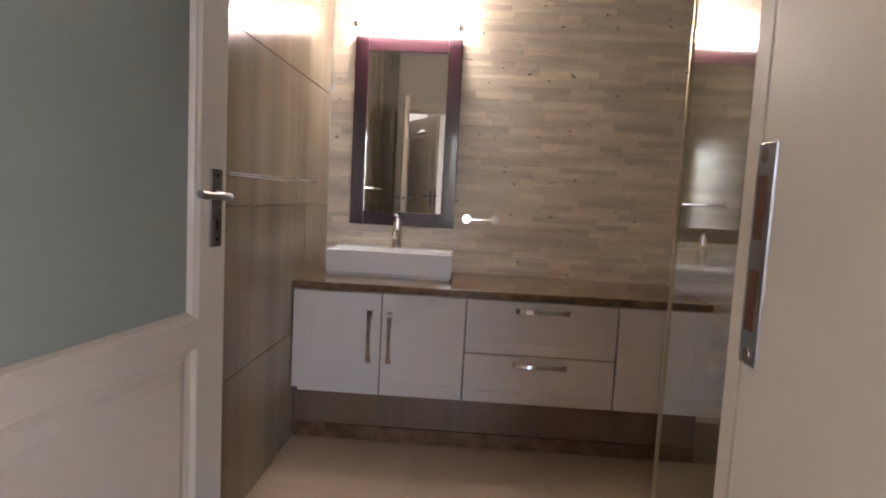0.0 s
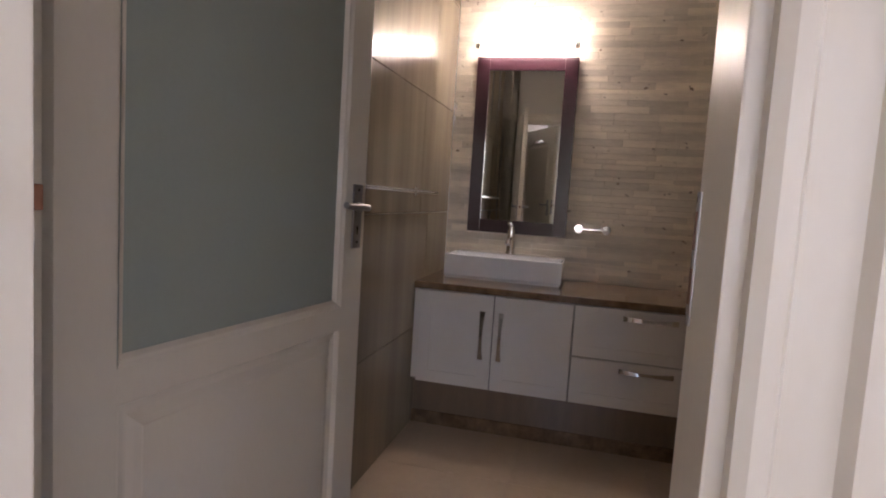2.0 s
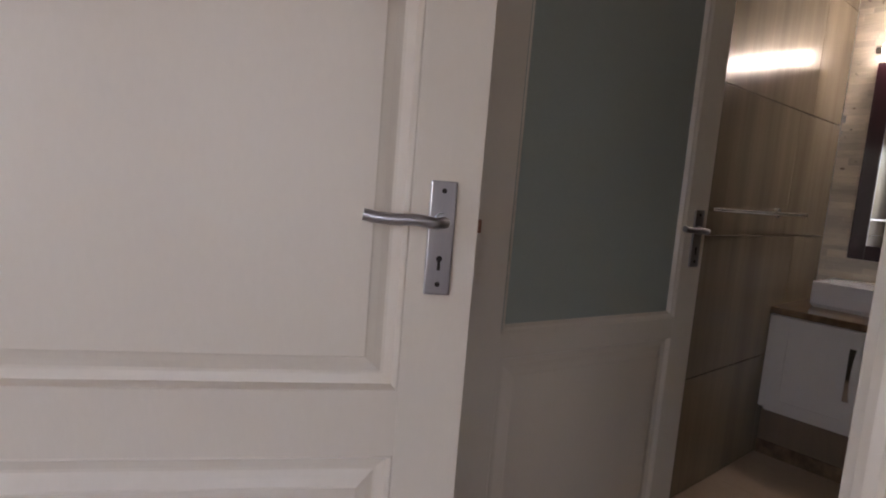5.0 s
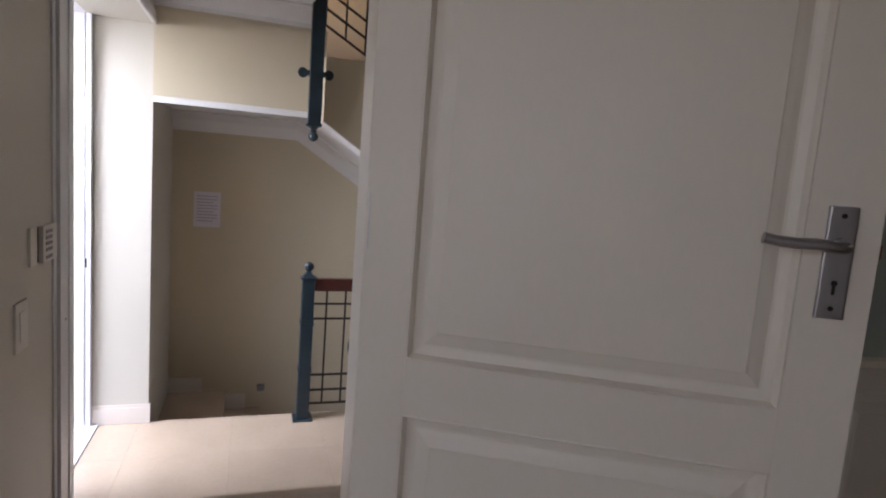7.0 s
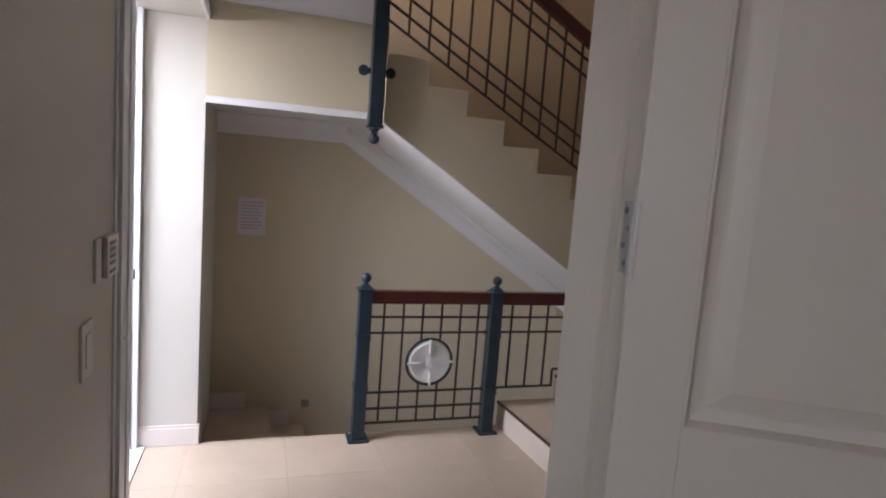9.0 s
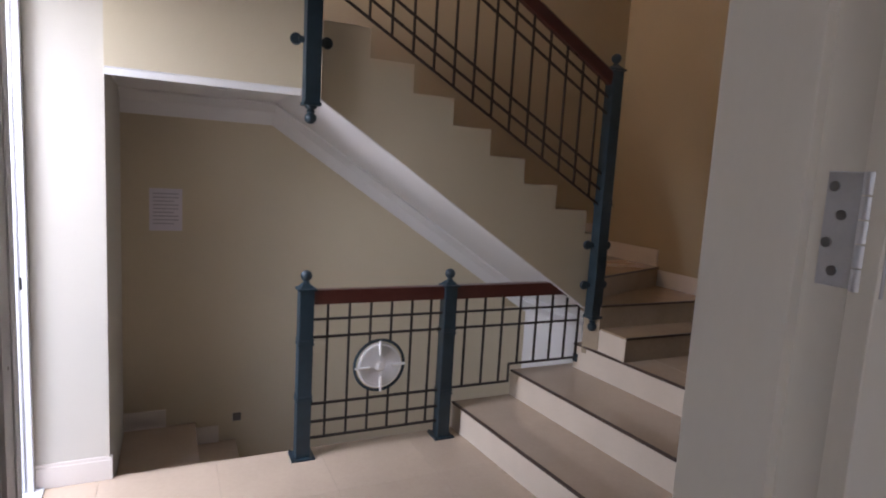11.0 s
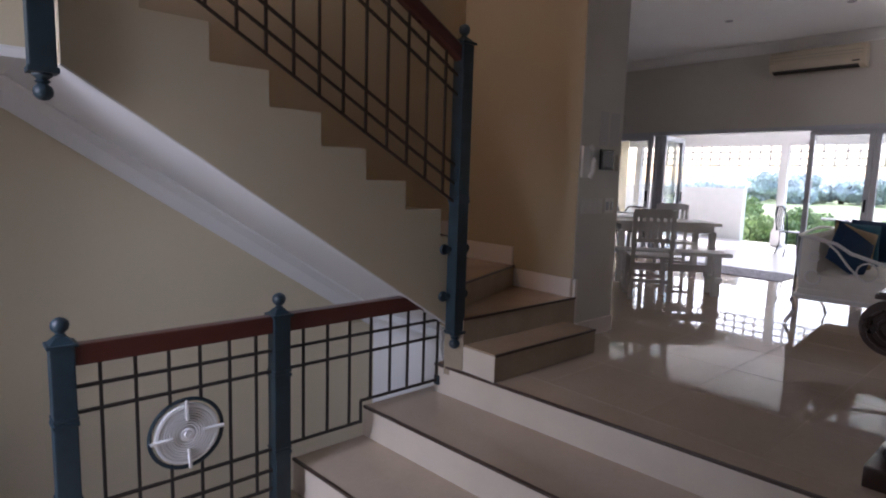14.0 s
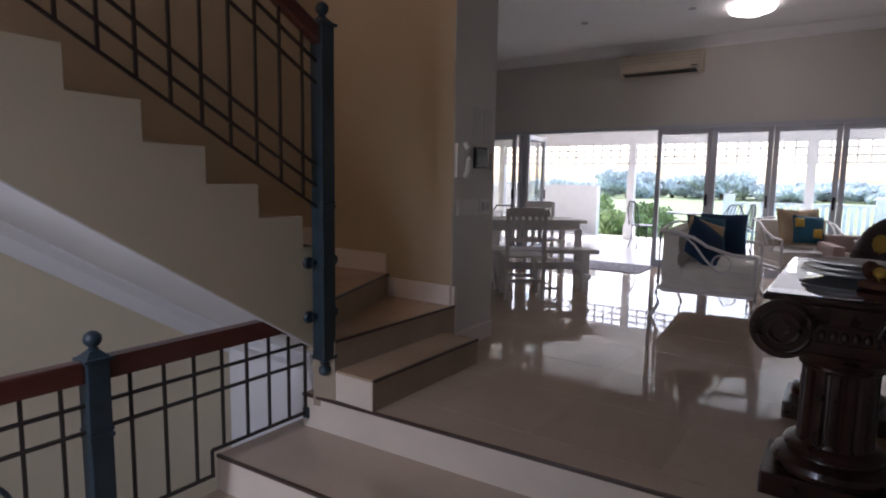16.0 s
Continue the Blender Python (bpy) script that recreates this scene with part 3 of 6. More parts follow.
def glazed_door():
    """The half-glazed bathroom door, opened into the bathroom."""
    W, T, Z0, Z1 = 0.885, 0.040, L + 0.008, TOP - 0.035
    d = thing("bathroom_door", "ivory wooden door with frosted glass upper half, standing open", "door", pose(0.808, -3.206, 0, 0, 0, -7.9))
    boxpart("stile", (0, 0.105, 0, T, Z0, Z1), DOORPAINT, d, 0.002)
    boxpart("stile", (0.782, W, 0, T, Z0, Z1), DOORPAINT, d, 0.002)
    boxpart("rail", (0.105, 0.782, 0.0003, T - 0.0003, 1.402, 1.462), DOORPAINT, d, 0.0)
    boxpart("rail", (0.105, 0.782, 0.0003, T - 0.0003, Z1 - 0.11, Z1), DOORPAINT, d, 0.0)
    boxpart("rail", (0.105, 0.782, 0.0003, T - 0.0003, Z0, Z0 + 0.2), DOORPAINT, d, 0.0)
    raised_panel(d, 0.105, 0.782, Z0 + 0.2, 1.402, T)
    bm = bmesh.new()
    for f in ((lambda v: v), (lambda v: T - v)):
        ring(bm, 0.105, 0.782, 1.462, Z1 - 0.11, 0.007, f(-0.002), f(0.003))
        ring(bm, 0.112, 0.775, 1.469, Z1 - 0.117, 0.006, f(0.003), f(0.005))
        ring(bm, 0.118, 0.769, 1.475, Z1 - 0.123, 0.007, f(0.005), f(0.016))
    part("glazing_bead", bm, DOORPAINT, d, "white stepped glazing bead")
    bm = bmesh.new()
    box(bm, 0.112, 0.775, 0.017, 0.023, 1.469, Z1 - 0.117)
    pane = part("pane", bm, FROST, d, "grey-green frosted glass pane")
    lever_handle(d, 0.838, 1.738, 0.0, -1, -1)
    lever_handle(d, 0.838, 1.738, T, 1, -1)
    boxpart("latch", (W - 0.001, W + 0.008, 0.012, 0.028, 1.724, 1.746), BRASSLATCH, d, 0.002, "worn brass latch bolt")


glazed_door()


# ---- bathroom ----
VY0, VY1, CF, CTOP = -5.03, -3.098, 2.98, 1.341


def shaker(parent, y0, y1, z0, z1, name="door"):
    """A cabinet front with a sunk middle, facing -x."""
    bm = bmesh.new()
    box(bm, CF - 0.008, CF + 0.012, y0, y1, z0, z1, 0.0015)
    f = part(name, bm, CABINET, parent, "white lacquered front with sunk panel")
    w = 0.062 if z1 - z0 > 0.3 else 0.055
    bm = bmesh.new()
    for a in ((y0 + 0.001, y0 + w, z0 + 0.001, z1 - 0.001), (y1 - w, y1 - 0.001, z0 + 0.001, z1 - 0.001), (y0 + w, y1 - w, z0 + 0.001, z0 + w), (y0 + w, y1 - w, z1 - w, z1 - 0.001)):
        box(bm, CF - 0.0145, CF - 0.0079, *a, 0.001)
    part("front_frame", bm, CABINET, f)
    return f


def bow_handle(parent, a, b):
    """A flat bow handle between two points of a front."""
    a, b = Vector(a), Vector(b)
    bm = bmesh.new()
    side = (b - a).cross(Vector((1, 0, 0))).normalized() * 0.0105
    n, rows = 12, []
    for i in range(n + 1):
        u = i / n
        p = a.lerp(b, u) - Vector((0.006 + 0.022 * math.sin(math.pi * u) ** 0.6, 0, 0))
        w = side * (1.25 - 0.5 * math.sin(math.pi * u))
        rows.append([bm.verts.new(p + w), bm.verts.new(p - w), bm.verts.new(p - w + Vector((0.005, 0, 0))), bm.verts.new(p + w + Vector((0.005, 0, 0)))])
    for r, s in zip(rows, rows[1:]):
        for k in range(4):
            bm.faces.new((r[k], r[(k + 1) % 4], s[(k + 1) % 4], s[k]))
    bm.faces.new(rows[0])
    bm.faces.new(rows[-1][::-1])
    return part("handle", bm, CHROME, parent, "brushed steel bow handle", True)


# dark brown that stands in for shade in the gaps between fronts
GAPSHADE = material("painted gap shade", (0.10, 0.075, 0.06), 0.6)


def vanity():
    z0, z1 = 0.822, 1.302
    for kind, ya, yb in (("double", -3.909, VY1 - 0.004), ("drawers", -4.606, -3.911), ("double", VY0 + 0.002, -4.608)):
        c = thing("vanity_cabinet", "white wall-hung vanity cabinet with two doors" if kind == "double" else "white wall-hung vanity cabinet with two drawers", "cabinet", group="vanity cabinets under the stone top")
        boxpart("body", (CF + 0.013, 3.572, ya, yb, z0, z1 + 0.004), CABINET, c, 0.001)
        boxpart("gap_shade", (CF + 0.004, CF + 0.0128, ya + 0.0005, yb - 0.0005, z0 + 0.004, z1), GAPSHADE, c, 0.0, "dark strip painting shade into the front gaps")
        if kind == "double" and yb > -3.2:
            boxpart("filler", (CF - 0.004, CF + 0.0125, yb - 0.028, yb, z0 + 0.012, z1), CABINET, c, 0.001)
            mid, far = -3.519, yb - 0.031
            d = shaker(c, mid + 0.003, far, z0, z1)
            bow_handle(d, (CF - 0.0145, -3.466, 0.976), (CF - 0.0145, -3.466, 1.222))
            d = shaker(c, ya + 0.0025, mid - 0.003, z0, z1)
            bow_handle(d, (CF - 0.0145, -3.560, 0.976), (CF - 0.0145, -3.560, 1.222))
        elif kind == "drawers":
            for za, zb in ((z0, 1.048), (1.054, z1)):
                d = shaker(c, ya + 0.003, yb - 0.003, za, zb, "drawer")
                zz = zb - 0.040
                bow_handle(d, (CF - 0.0145, -4.385, zz), (CF - 0.0145, -4.137, zz))
        else:
            d = shaker(c, ya + 0.002, yb - 0.002, z0, z1)
    bm = bmesh.new()
    box(bm, 2.972, 3.573, VY0, VY1, z1 + 0.005, CTOP, 0.003)
    tagged(link("stone_worktop", bm, MARBLE), "brown polished stone vanity top", "worktop")
    # tiled plinth below
    bm = bmesh.new()
    box(bm, 3.05, 3.574, VY0, VY1, L, z0 - 0.001)
    tagged(link("vanity_plinth", bm, PLINTH), "brown tiled plinth under the vanity", "plinth", kind="structure")
    bm = bmesh.new()
    box(bm, 3.04, 3.05, VY0, VY1, L, L + 0.07, 0.001)
    tagged(link("baseboard_vanity", bm, MARBLE), "dark stone skirting strip", kind="structure")


vanity()


def basin():
    b = thing("wash_basin", "white rectangular porcelain counter basin on stone top", "wash basin", pose(3.22, -3.188, CTOP))
    w, d, h, t = 0.637, 0.335, 0.133, 0.014
    bm = bmesh.new()
    o = [(0.012, -0.012), (d, -0.012), (d, -w + 0.012), (0.012, -w + 0.012)]
    top = [(0, 0), (d, 0), (d, -w), (0, -w)]
    inn = [(t, -t), (d - 0.10, -t), (d - 0.10, -w + t), (t, -w + t)]
    low = [(t + 0.03, -t - 0.03), (d - 0.12, -t - 0.03), (d - 0.12, -w + t + 0.03), (t + 0.03, -w + t + 0.03)]
    rows = [[bm.verts.new((x, y, z)) for x, y in ring_] for ring_, z in ((o, 0.0), (top, 0.02), (top, h - 0.003), ([(x + (0.003 if x == 0 else -0.003), y + (-0.003 if y == 0 else 0.003)) for x, y in top], h), (inn, h), (inn, h - 0.006), (low, h - 0.085))]
    for a, c in zip(rows, rows[1:]):
        for k in range(4):
            bm.faces.new((a[k], a[(k + 1) % 4], c[(k + 1) % 4], c[k]))
    bm.faces.new(rows[0][::-1])
    bm.faces.new(rows[-1])
    part("bowl", bm, PORCELAIN, b)
    bm = bmesh.new()
    rod(bm, (0.125, -w / 2, h - 0.084), (0.125, -w / 2, h - 0.081), 0.028, 20)
    part("drain", bm, CHROME, b, "chrome drain")
    bm = bmesh.new()
    rod(bm, (d - 0.101, -w / 2, h - 0.028), (d - 0.104, -w / 2, h - 0.028), 0.009, 14)
    part("overflow", bm, CHROME, b, "chrome overflow ring")
    f = thing("basin_tap", "chrome single-lever mixer tap on the basin", "tap", pose(3.22 + d - 0.05, -3.188 - w / 2, CTOP + h))
    bm = bmesh.new()
    lathe(bm, [(0.031, 0), (0.031, 0.006), (0.027, 0.012), (0.025, 0.10), (0.027, 0.135), (0.025, 0.142)], 20)
    part("tap_body", bm, CHROME, f, "", True)
    bm = bmesh.new()
    sweep(bm, [(0, 0, 0.085), (-0.03, 0, 0.088), (-0.075, 0, 0.086), (-0.105, 0, 0.074), (-0.112, 0, 0.060)], 0.0155, 12)
    part("spout", bm, CHROME, f, "", True)
    bm = bmesh.new()
    box(bm, -0.095, 0.018, -0.013, 0.013, 0, 0.010, 0.004, pose(0, 0, 0.158, 0, 12, 0))
    rod(bm, (0, 0, 0.140), (0, 0, 0.160), 0.018, 16)
    part("tap_lever", bm, CHROME, f, "", True)


basin()


def mirror_and_lamp():
    m = thing("wall_mirror", "tall mirror in a dark mahogany frame on stone wall", "mirror")
    y0, y1, z0, z1, w, x0, x1 = -3.815, -3.232, 1.590, 2.610, 0.076, 3.535, 3.560
    for a in ((y0, y0 + w, z0, z1), (y1 - w, y1, z0, z1), (y0 + w, y1 - w, z0, z0 + w), (y0 + w, y1 - w, z1 - w, z1)):
        bm = bmesh.new()
        box(bm, x0, x1, *a, 0.004)
        part("frame_bar", bm, MAHOGANY, m)
    bm = bmesh.new()
    box(bm, x0 + 0.010, x1 - 0.003, y0 + w - 0.004, y1 - w + 0.004, z0 + w - 0.004, z1 - w + 0.004)
    part("mirror_glass", bm, MIRROR, m, "clear silvered mirror glass")
    l = thing("mirror_lamp", "lit opal tube lamp with chrome ends above mirror", "wall lamp")
    bm = bmesh.new()
    rod(bm, (3.478, -3.785, 2.658), (3.478, -3.262, 2.658), 0.030, 24)
    part("tube", bm, TUBE, l, "glowing opal glass tube", True)
    for y, s in ((-3.785, -1), (-3.262, 1)):
        bm = bmesh.new()
        rod(bm, (3.478, y, 2.658), (3.478, y + s * 0.030, 2.658), 0.022, 20)
        part("end_cap", bm, CHROME, l, "chrome end cap", True)
    bm = bmesh.new()
    box(bm, 3.520, 3.560, -3.70, -3.35, 2.635, 2.685, 0.004)
    box(bm, 3.505, 3.525, -3.54, -3.51, 2.65, 2.67)
    part("wall_bracket", bm, CHROME, l, "chrome wall plate")


mirror_and_lamp()


def towel_things():
    r = thing("towel_rail", "chrome towel rail on the tiled wall", "towel rail")
    bm = bmesh.new()
    rod(bm, (2.06, -3.165, 1.80), (3.05, -3.165, 1.80), 0.0085, 12)
    part("rail", bm, CHROME, r, "", True)
    for x in (2.12, 2.87):
        bm = bmesh.new()
        rod(bm, (x, -3.165, 1.80), (x, -3.101, 1.80), 0.008, 12)
        rod(bm, (x, -3.108, 1.80), (x, -3.098, 1.80), 0.022, 16)
        part("bracket", bm, CHROME, r, "", True)
    h = thing("towel_holder", "small chrome hand towel holder on stone wall", "towel holder")
    for y in (-3.885, -4.040):
        bm = bmesh.new()
        rod(bm, (3.565, y, 1.648), (3.545, y, 1.648), 0.024, 20)
        rod(bm, (3.545, y, 1.648), (3.515, y, 1.648), 0.009, 12)
        part("rose", bm, CHROME, h, "", True)
    bm = bmesh.new()
    rod(bm, (3.518, -4.04, 1.648), (3.518, -3.885, 1.648), 0.006, 10)
    part("rod", bm, CHROME, h, "", True)


towel_things()


def shower_screen():
    s = thing("shower_screen", "clear frameless glass shower screen with bronze edges", "shower screen")
    y = -4.335
    for x0, x1 in ((1.262, 1.556), (0.665, 1.252)):
        bm = bmesh.new()
        box(bm, x0, x1, y - 0.004, y + 0.004, L + 0.012, 2.62)
        p = part("pane", bm, SCREEN_GLASS, s, "clear glass panel")
        p.visible_shadow = False
    for x in (1.556, 1.257, 0.659):
        boxpart("edge_profile", (x - 0.004, x + 0.004, y - 0.007, y + 0.007, L, 2.62), PROFILE, s, 0.001, "pale bronze edge strip")
    boxpart("floor_channel", (0.662, 1.555, y - 0.006, y + 0.006, L, L + 0.012), PROFILE, s, 0.001, "pale bronze floor channel")


PROFILE = material("pale bronze profile", (0.45, 0.38, 0.26), 0.3, metal=0.7, vary=0.1)
shower_screen()

# ---- stair ----
def tread_z(k):
    return L + RISE * k


def nose_x(k):
    return 1.986 - GO * (k - 6)


def upper_stair():
    st = thing("staircase", "cream plastered dogleg stair with tiled treads", "staircase")
    zig = [(2.05, 0.857), (2.05, tread_z(5)), (1.986, tread_z(5))]
    for k in range(6, 14):
        zig += [(nose_x(k), tread_z(k))] if k > 6 else [(nose_x(6), tread_z(6))]
        if k < 13:
            zig += [(nose_x(k + 1), tread_z(k))]
    zig += [(nose_x(13), 2.157)]
    bm = bmesh.new()
    prism(bm, zig, -0.058, 1.083)
    part("flight", bm, CREAM, st, "cream plastered stringer and steps")
    boxpart("landing", (-1.031, 0.0395, 0.060, 1.083, 2.215, tread_z(13)), CREAM, st, 0.0, "cream plastered landing")
    bm = bmesh.new()
    prism(bm, [(2.05, 0.857), (-0.05, 2.215), (-0.053, 2.209), (2.046, 0.851)], 0.062, 1.080)
    part("soffit", bm, WHITE, st, "white painted soffit")
    boxpart("soffit", (-1.029, -0.053, 0.062, 1.080, 2.209, 2.2149), WHITE, st, 0.0, "white painted soffit")
    bm = bmesh.new()
    prism(bm, [(2.05, 0.857), (0.0395, 2.157), (0.0365, 2.151), (2.046, 0.851)], -0.056, 0.0618)
    part("soffit", bm, WHITE, st, "white painted soffit edge")
    bm = bmesh.new()
    prism(bm, [(2.046, 0.862), (2.298, 0.699), (2.298, 0.685), (2.046, 0.850)], 0.062, 1.080)
    part("soffit", bm, WHITE, st, "white painted soffit")
    for y, d in ((1.082, -1), (0.064, 1)):
        bm = bmesh.new()
        w = 0.15 if d < 0 else 0.035
        for a, b in (((-1.030, 2.208), (-0.052, 2.208)), ((-0.052, 2.208), (2.29, 0.692)))[: 2 if d < 0 else 1]:
            prof = [(0, 0), (0, -w), (0.018, -w), (w * 0.45, -w * 0.42), (w, -0.014), (w, 0)]
            va = [bm.verts.new((a[0], y + d * u, a[1] + v)) for u, v in prof]
            vb = [bm.verts.new((b[0], y + d * u, b[1] + v)) for u, v in prof]
            for i in range(len(prof)):
                j = (i + 1) % len(prof)
                bm.faces.new((va[i], va[j], vb[j], vb[i]))
            bm.faces.new(va)
            bm.faces.new(vb[::-1])
        part("cove", bm, WHITE, st, "white coved moulding")
    for k in range(6, 14):
        x1 = nose_x(k) - 0.004
        x0 = nose_x(k + 1) + 0.002 if k < 13 else -0.04
        boxpart("tread", (x0, x1, -0.030, 1.06, tread_z(k), tread_z(k) + 0.006), TILE, st, 0.0, "brown-cream tiled tread")
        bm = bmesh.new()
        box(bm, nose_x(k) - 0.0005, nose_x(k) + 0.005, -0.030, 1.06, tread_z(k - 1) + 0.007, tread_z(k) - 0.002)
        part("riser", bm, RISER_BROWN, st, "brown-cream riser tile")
    P = (2.048, -0.058)
    wind = {1: [(2.085, -0.47), (3.115, -0.47), (3.115, -0.18), (2.085, -0.18)], 2: [(2.075, -0.20), (3.235, -0.20), (3.222, 0.40), P],
            3: [P, (3.22, 0.40), (3.22, 1.083), (2.95, 1.083)], 4: [P, (2.95, 1.083), (2.42, 1.083)], 5: [P, (2.42, 1.083), (1.986, 1.083), (1.986, -0.056)]}
    for k, poly in wind.items():
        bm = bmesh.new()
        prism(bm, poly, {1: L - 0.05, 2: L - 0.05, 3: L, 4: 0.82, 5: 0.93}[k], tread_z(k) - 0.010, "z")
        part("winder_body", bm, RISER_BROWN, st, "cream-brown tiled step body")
        bm = bmesh.new()
        c = (sum(p[0] for p in poly) / len(poly), sum(p[1] for p in poly) / len(poly))
        prism(bm, [(c[0] + (x - c[0]) * 0.998, c[1] + (y - c[1]) * 0.998) for x, y in poly], tread_z(k) - 0.010, tread_z(k), "z")
        part("tread", bm, TREAD, st, "polished brown-cream tread")
        a, b = Vector((*poly[0], 0)), Vector((*poly[1], 0))
        if k == 5:
            a, b = Vector((*P, 0)), Vector((2.42, 1.083, 0))
        n = (b - a).cross(Vector((0, 0, 1))).normalized() * 0.006
        bm = bmesh.new()
        prism(bm, [tuple((a + n).xy), tuple((b + n).xy), tuple((b - n).xy), tuple((a - n).xy)], tread_z(k) - 0.013, tread_z(k) + 0.003, "z")
        part("nosing", bm, EDGE, st, "dark brown nosing strip")
    for k, (ya, yb) in ((1, (-0.468, -0.185)), (2, (-0.198, -0.062))):
        boxpart("side_face", (2.0785 if k == 2 else 2.079, 2.086, ya, yb, L + 0.002, tread_z(k) - 0.012), TILE_RISER, st, 0.0, "cream painted step end")


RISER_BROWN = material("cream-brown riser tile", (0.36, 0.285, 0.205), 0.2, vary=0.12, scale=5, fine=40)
upper_stair()
setting("fascia_landing", CREAM, (-1.031, 0.039, 0.062, 0.12, tread_z(13) + 0.001, 2.90), label="cream landing fascia", category="wall")


def cornice(name, a, b, out, mat, size=0.10):
    """A run of moulded cornice between a and b under a ceiling; out: way into the room."""
    a, b, out = Vector(a), Vector(b), Vector(out)
    prof = [(0, 0), (0, -size), (0.012, -size), (0.018, -size * 0.8), (size * 0.35, -size * 0.55), (size * 0.7, -size * 0.25), (size * 0.8, -size * 0.12), (size, -size * 0.1), (size, 0)]
    bm = bmesh.new()
    va = [bm.verts.new(a + out * u + Vector((0, 0, v))) for u, v in prof]
    vb = [bm.verts.new(b + out * u + Vector((0, 0, v))) for u, v in prof]
    for i in range(len(prof)):
        j = (i + 1) % len(prof)
        bm.faces.new((va[i], va[j], vb[j], vb[i]))
    bm.faces.new(va)
    bm.faces.new(vb[::-1])
    return tagged(link(name, bm, mat), "white moulded cornice", "cornice", kind="structure")


cornice("cornice_hall", (-1.40, 0.061, 2.899), (-0.05, 0.061, 2.899), (0, -1, 0), WHITE, 0.125)
cornice("cornice_hall_west", (HW, -2.9, 2.899), (HW, -0.86, 2.899), (1, 0, 0), WHITE)
cornice("cornice_stairwell_end", (2.2975, 0.10, 0.69), (2.2975, 1.08, 0.69), (-1, 0, 0), WHITE, 0.13)
cornice("cornice_living_east", (BX - 0.001, -2.93, 3.749), (BX - 0.001, 6.0, 3.749), (-1, 0, 0), WHITE, 0.13)
cornice("cornice_living_south", (0.0, -2.929, 3.749), (BX, -2.929, 3.749), (0, 1, 0), WHITE, 0.13)

# lower flight going down behind the balustrade
dn = thing("lower_staircase", "cream tiled stair flight going down", "staircase")
for k in range(1, 12):
    x0 = -1.03 if k == 1 else -0.98 + 0.28 * (k - 1) - 0.28 + 0.42
    x1 = -0.98 + 0.28 * k - 0.28 + 0.42
    if x1 > 2.0:
        break
    boxpart("tread", (x0, x1, 0.10, 1.083, -RISE * k - 0.25, -RISE * k), TILE, dn, 0.003)
for x0, x1, z in ((-1.03, -0.76, -0.17), (-0.76, -0.40, -0.34)):
    boxpart("stair_skirting", (x0, x1, 1.066, 1.084, z, z + 0.13), TRIM, dn, 0.003, "ivory stepped skirting")
boxpart("foot_light", (-0.30, -0.24, 1.076, 1.085, -0.19, -0.13), STEEL, dn, 0.002, "small square steel step light")


# ---- iron work ----
def post(name, label, x, y, z0, z1, foot, ball_low, collars):
    w = 0.043
    p = thing(name, label, "newel post", pose(x, y, 0), group="iron newel posts")
    bm = bmesh.new()
    box(bm, -w, w, -w, w, z0, z1, 0.006)
    part("shaft", bm, IRON, p)
    for zc in collars:
        bm = bmesh.new()
        box(bm, -w - 0.005, w + 0.005, -w - 0.005, w + 0.005, zc, zc + 0.018, 0.003)
        box(bm, -w - 0.004, w + 0.004, -w - 0.004, w + 0.004, zc + 0.028, zc + 0.038, 0.002)
        part("collar", bm, IRON, p)
    bm = bmesh.new()
    box(bm, -w - 0.012, w + 0.012, -w - 0.012, w + 0.012, z1, z1 + 0.014, 0.003)
    r = bmesh.ops.create_cone(bm, cap_ends=True, segments=4, radius1=0.064, radius2=0.028, depth=0.028, matrix=pose(0, 0, z1 + 0.027, 0, 0, 45))
    lathe(bm, [(0.018, z1 + 0.035), (0.022, z1 + 0.046), (0.014, z1 + 0.052), (0.020, z1 + 0.058), (0.031, z1 + 0.070), (0.035, z1 + 0.086), (0.031, z1 + 0.103), (0.018, z1 + 0.115), (0.004, z1 + 0.120)], 18)
    part("ball_finial", bm, IRON, p, "turned ball finial", True)
    if foot:
        bm = bmesh.new()
        box(bm, -w - 0.028, w + 0.028, -w - 0.028, w + 0.028, z0, z0 + 0.010, 0.002)
        part("foot_plate", bm, IRON, p)
        for sx in (-1, 1):
            for sy in (-1, 1):
                bm = bmesh.new()
                rod(bm, (sx * 0.060, sy * 0.060, z0 + 0.010), (sx * 0.060, sy * 0.060, z0 + 0.020), 0.007, 8)
                part("bolt", bm, IRON, p)
    if ball_low:
        bm = bmesh.new()
        box(bm, -w - 0.006, w + 0.006, -w - 0.006, w + 0.006, z0, z0 + 0.02, 0.003)
        lathe(bm, [(0.004, z0 - 0.098), (0.018, z0 - 0.094), (0.031, z0 - 0.08), (0.034, z0 - 0.065), (0.030, z0 - 0.05), (0.016, z0 - 0.038), (0.026, z0 - 0.030), (0.018, z0 - 0.022), (0.034, z0 - 0.008), (0.034, z0)], 18)
        part("drop_finial", bm, IRON, p, "turned hanging finial", True)
    return p


def bracket(p, z, sides):
    for s in sides:
        bm = bmesh.new()
        rod(bm, (s * 0.03, 0.02, z), (s * 0.075, 0.02, z), 0.018, 12)
        lathe(bm, [(0.030, -0.012), (0.034, 0.0), (0.030, 0.012)], 16, Matrix.Translation((s * 0.085, 0.024, z)) @ pose(0, 0, 0, 90))
        part("bracket", bm, IRON, p, "round iron fixing lug", True)


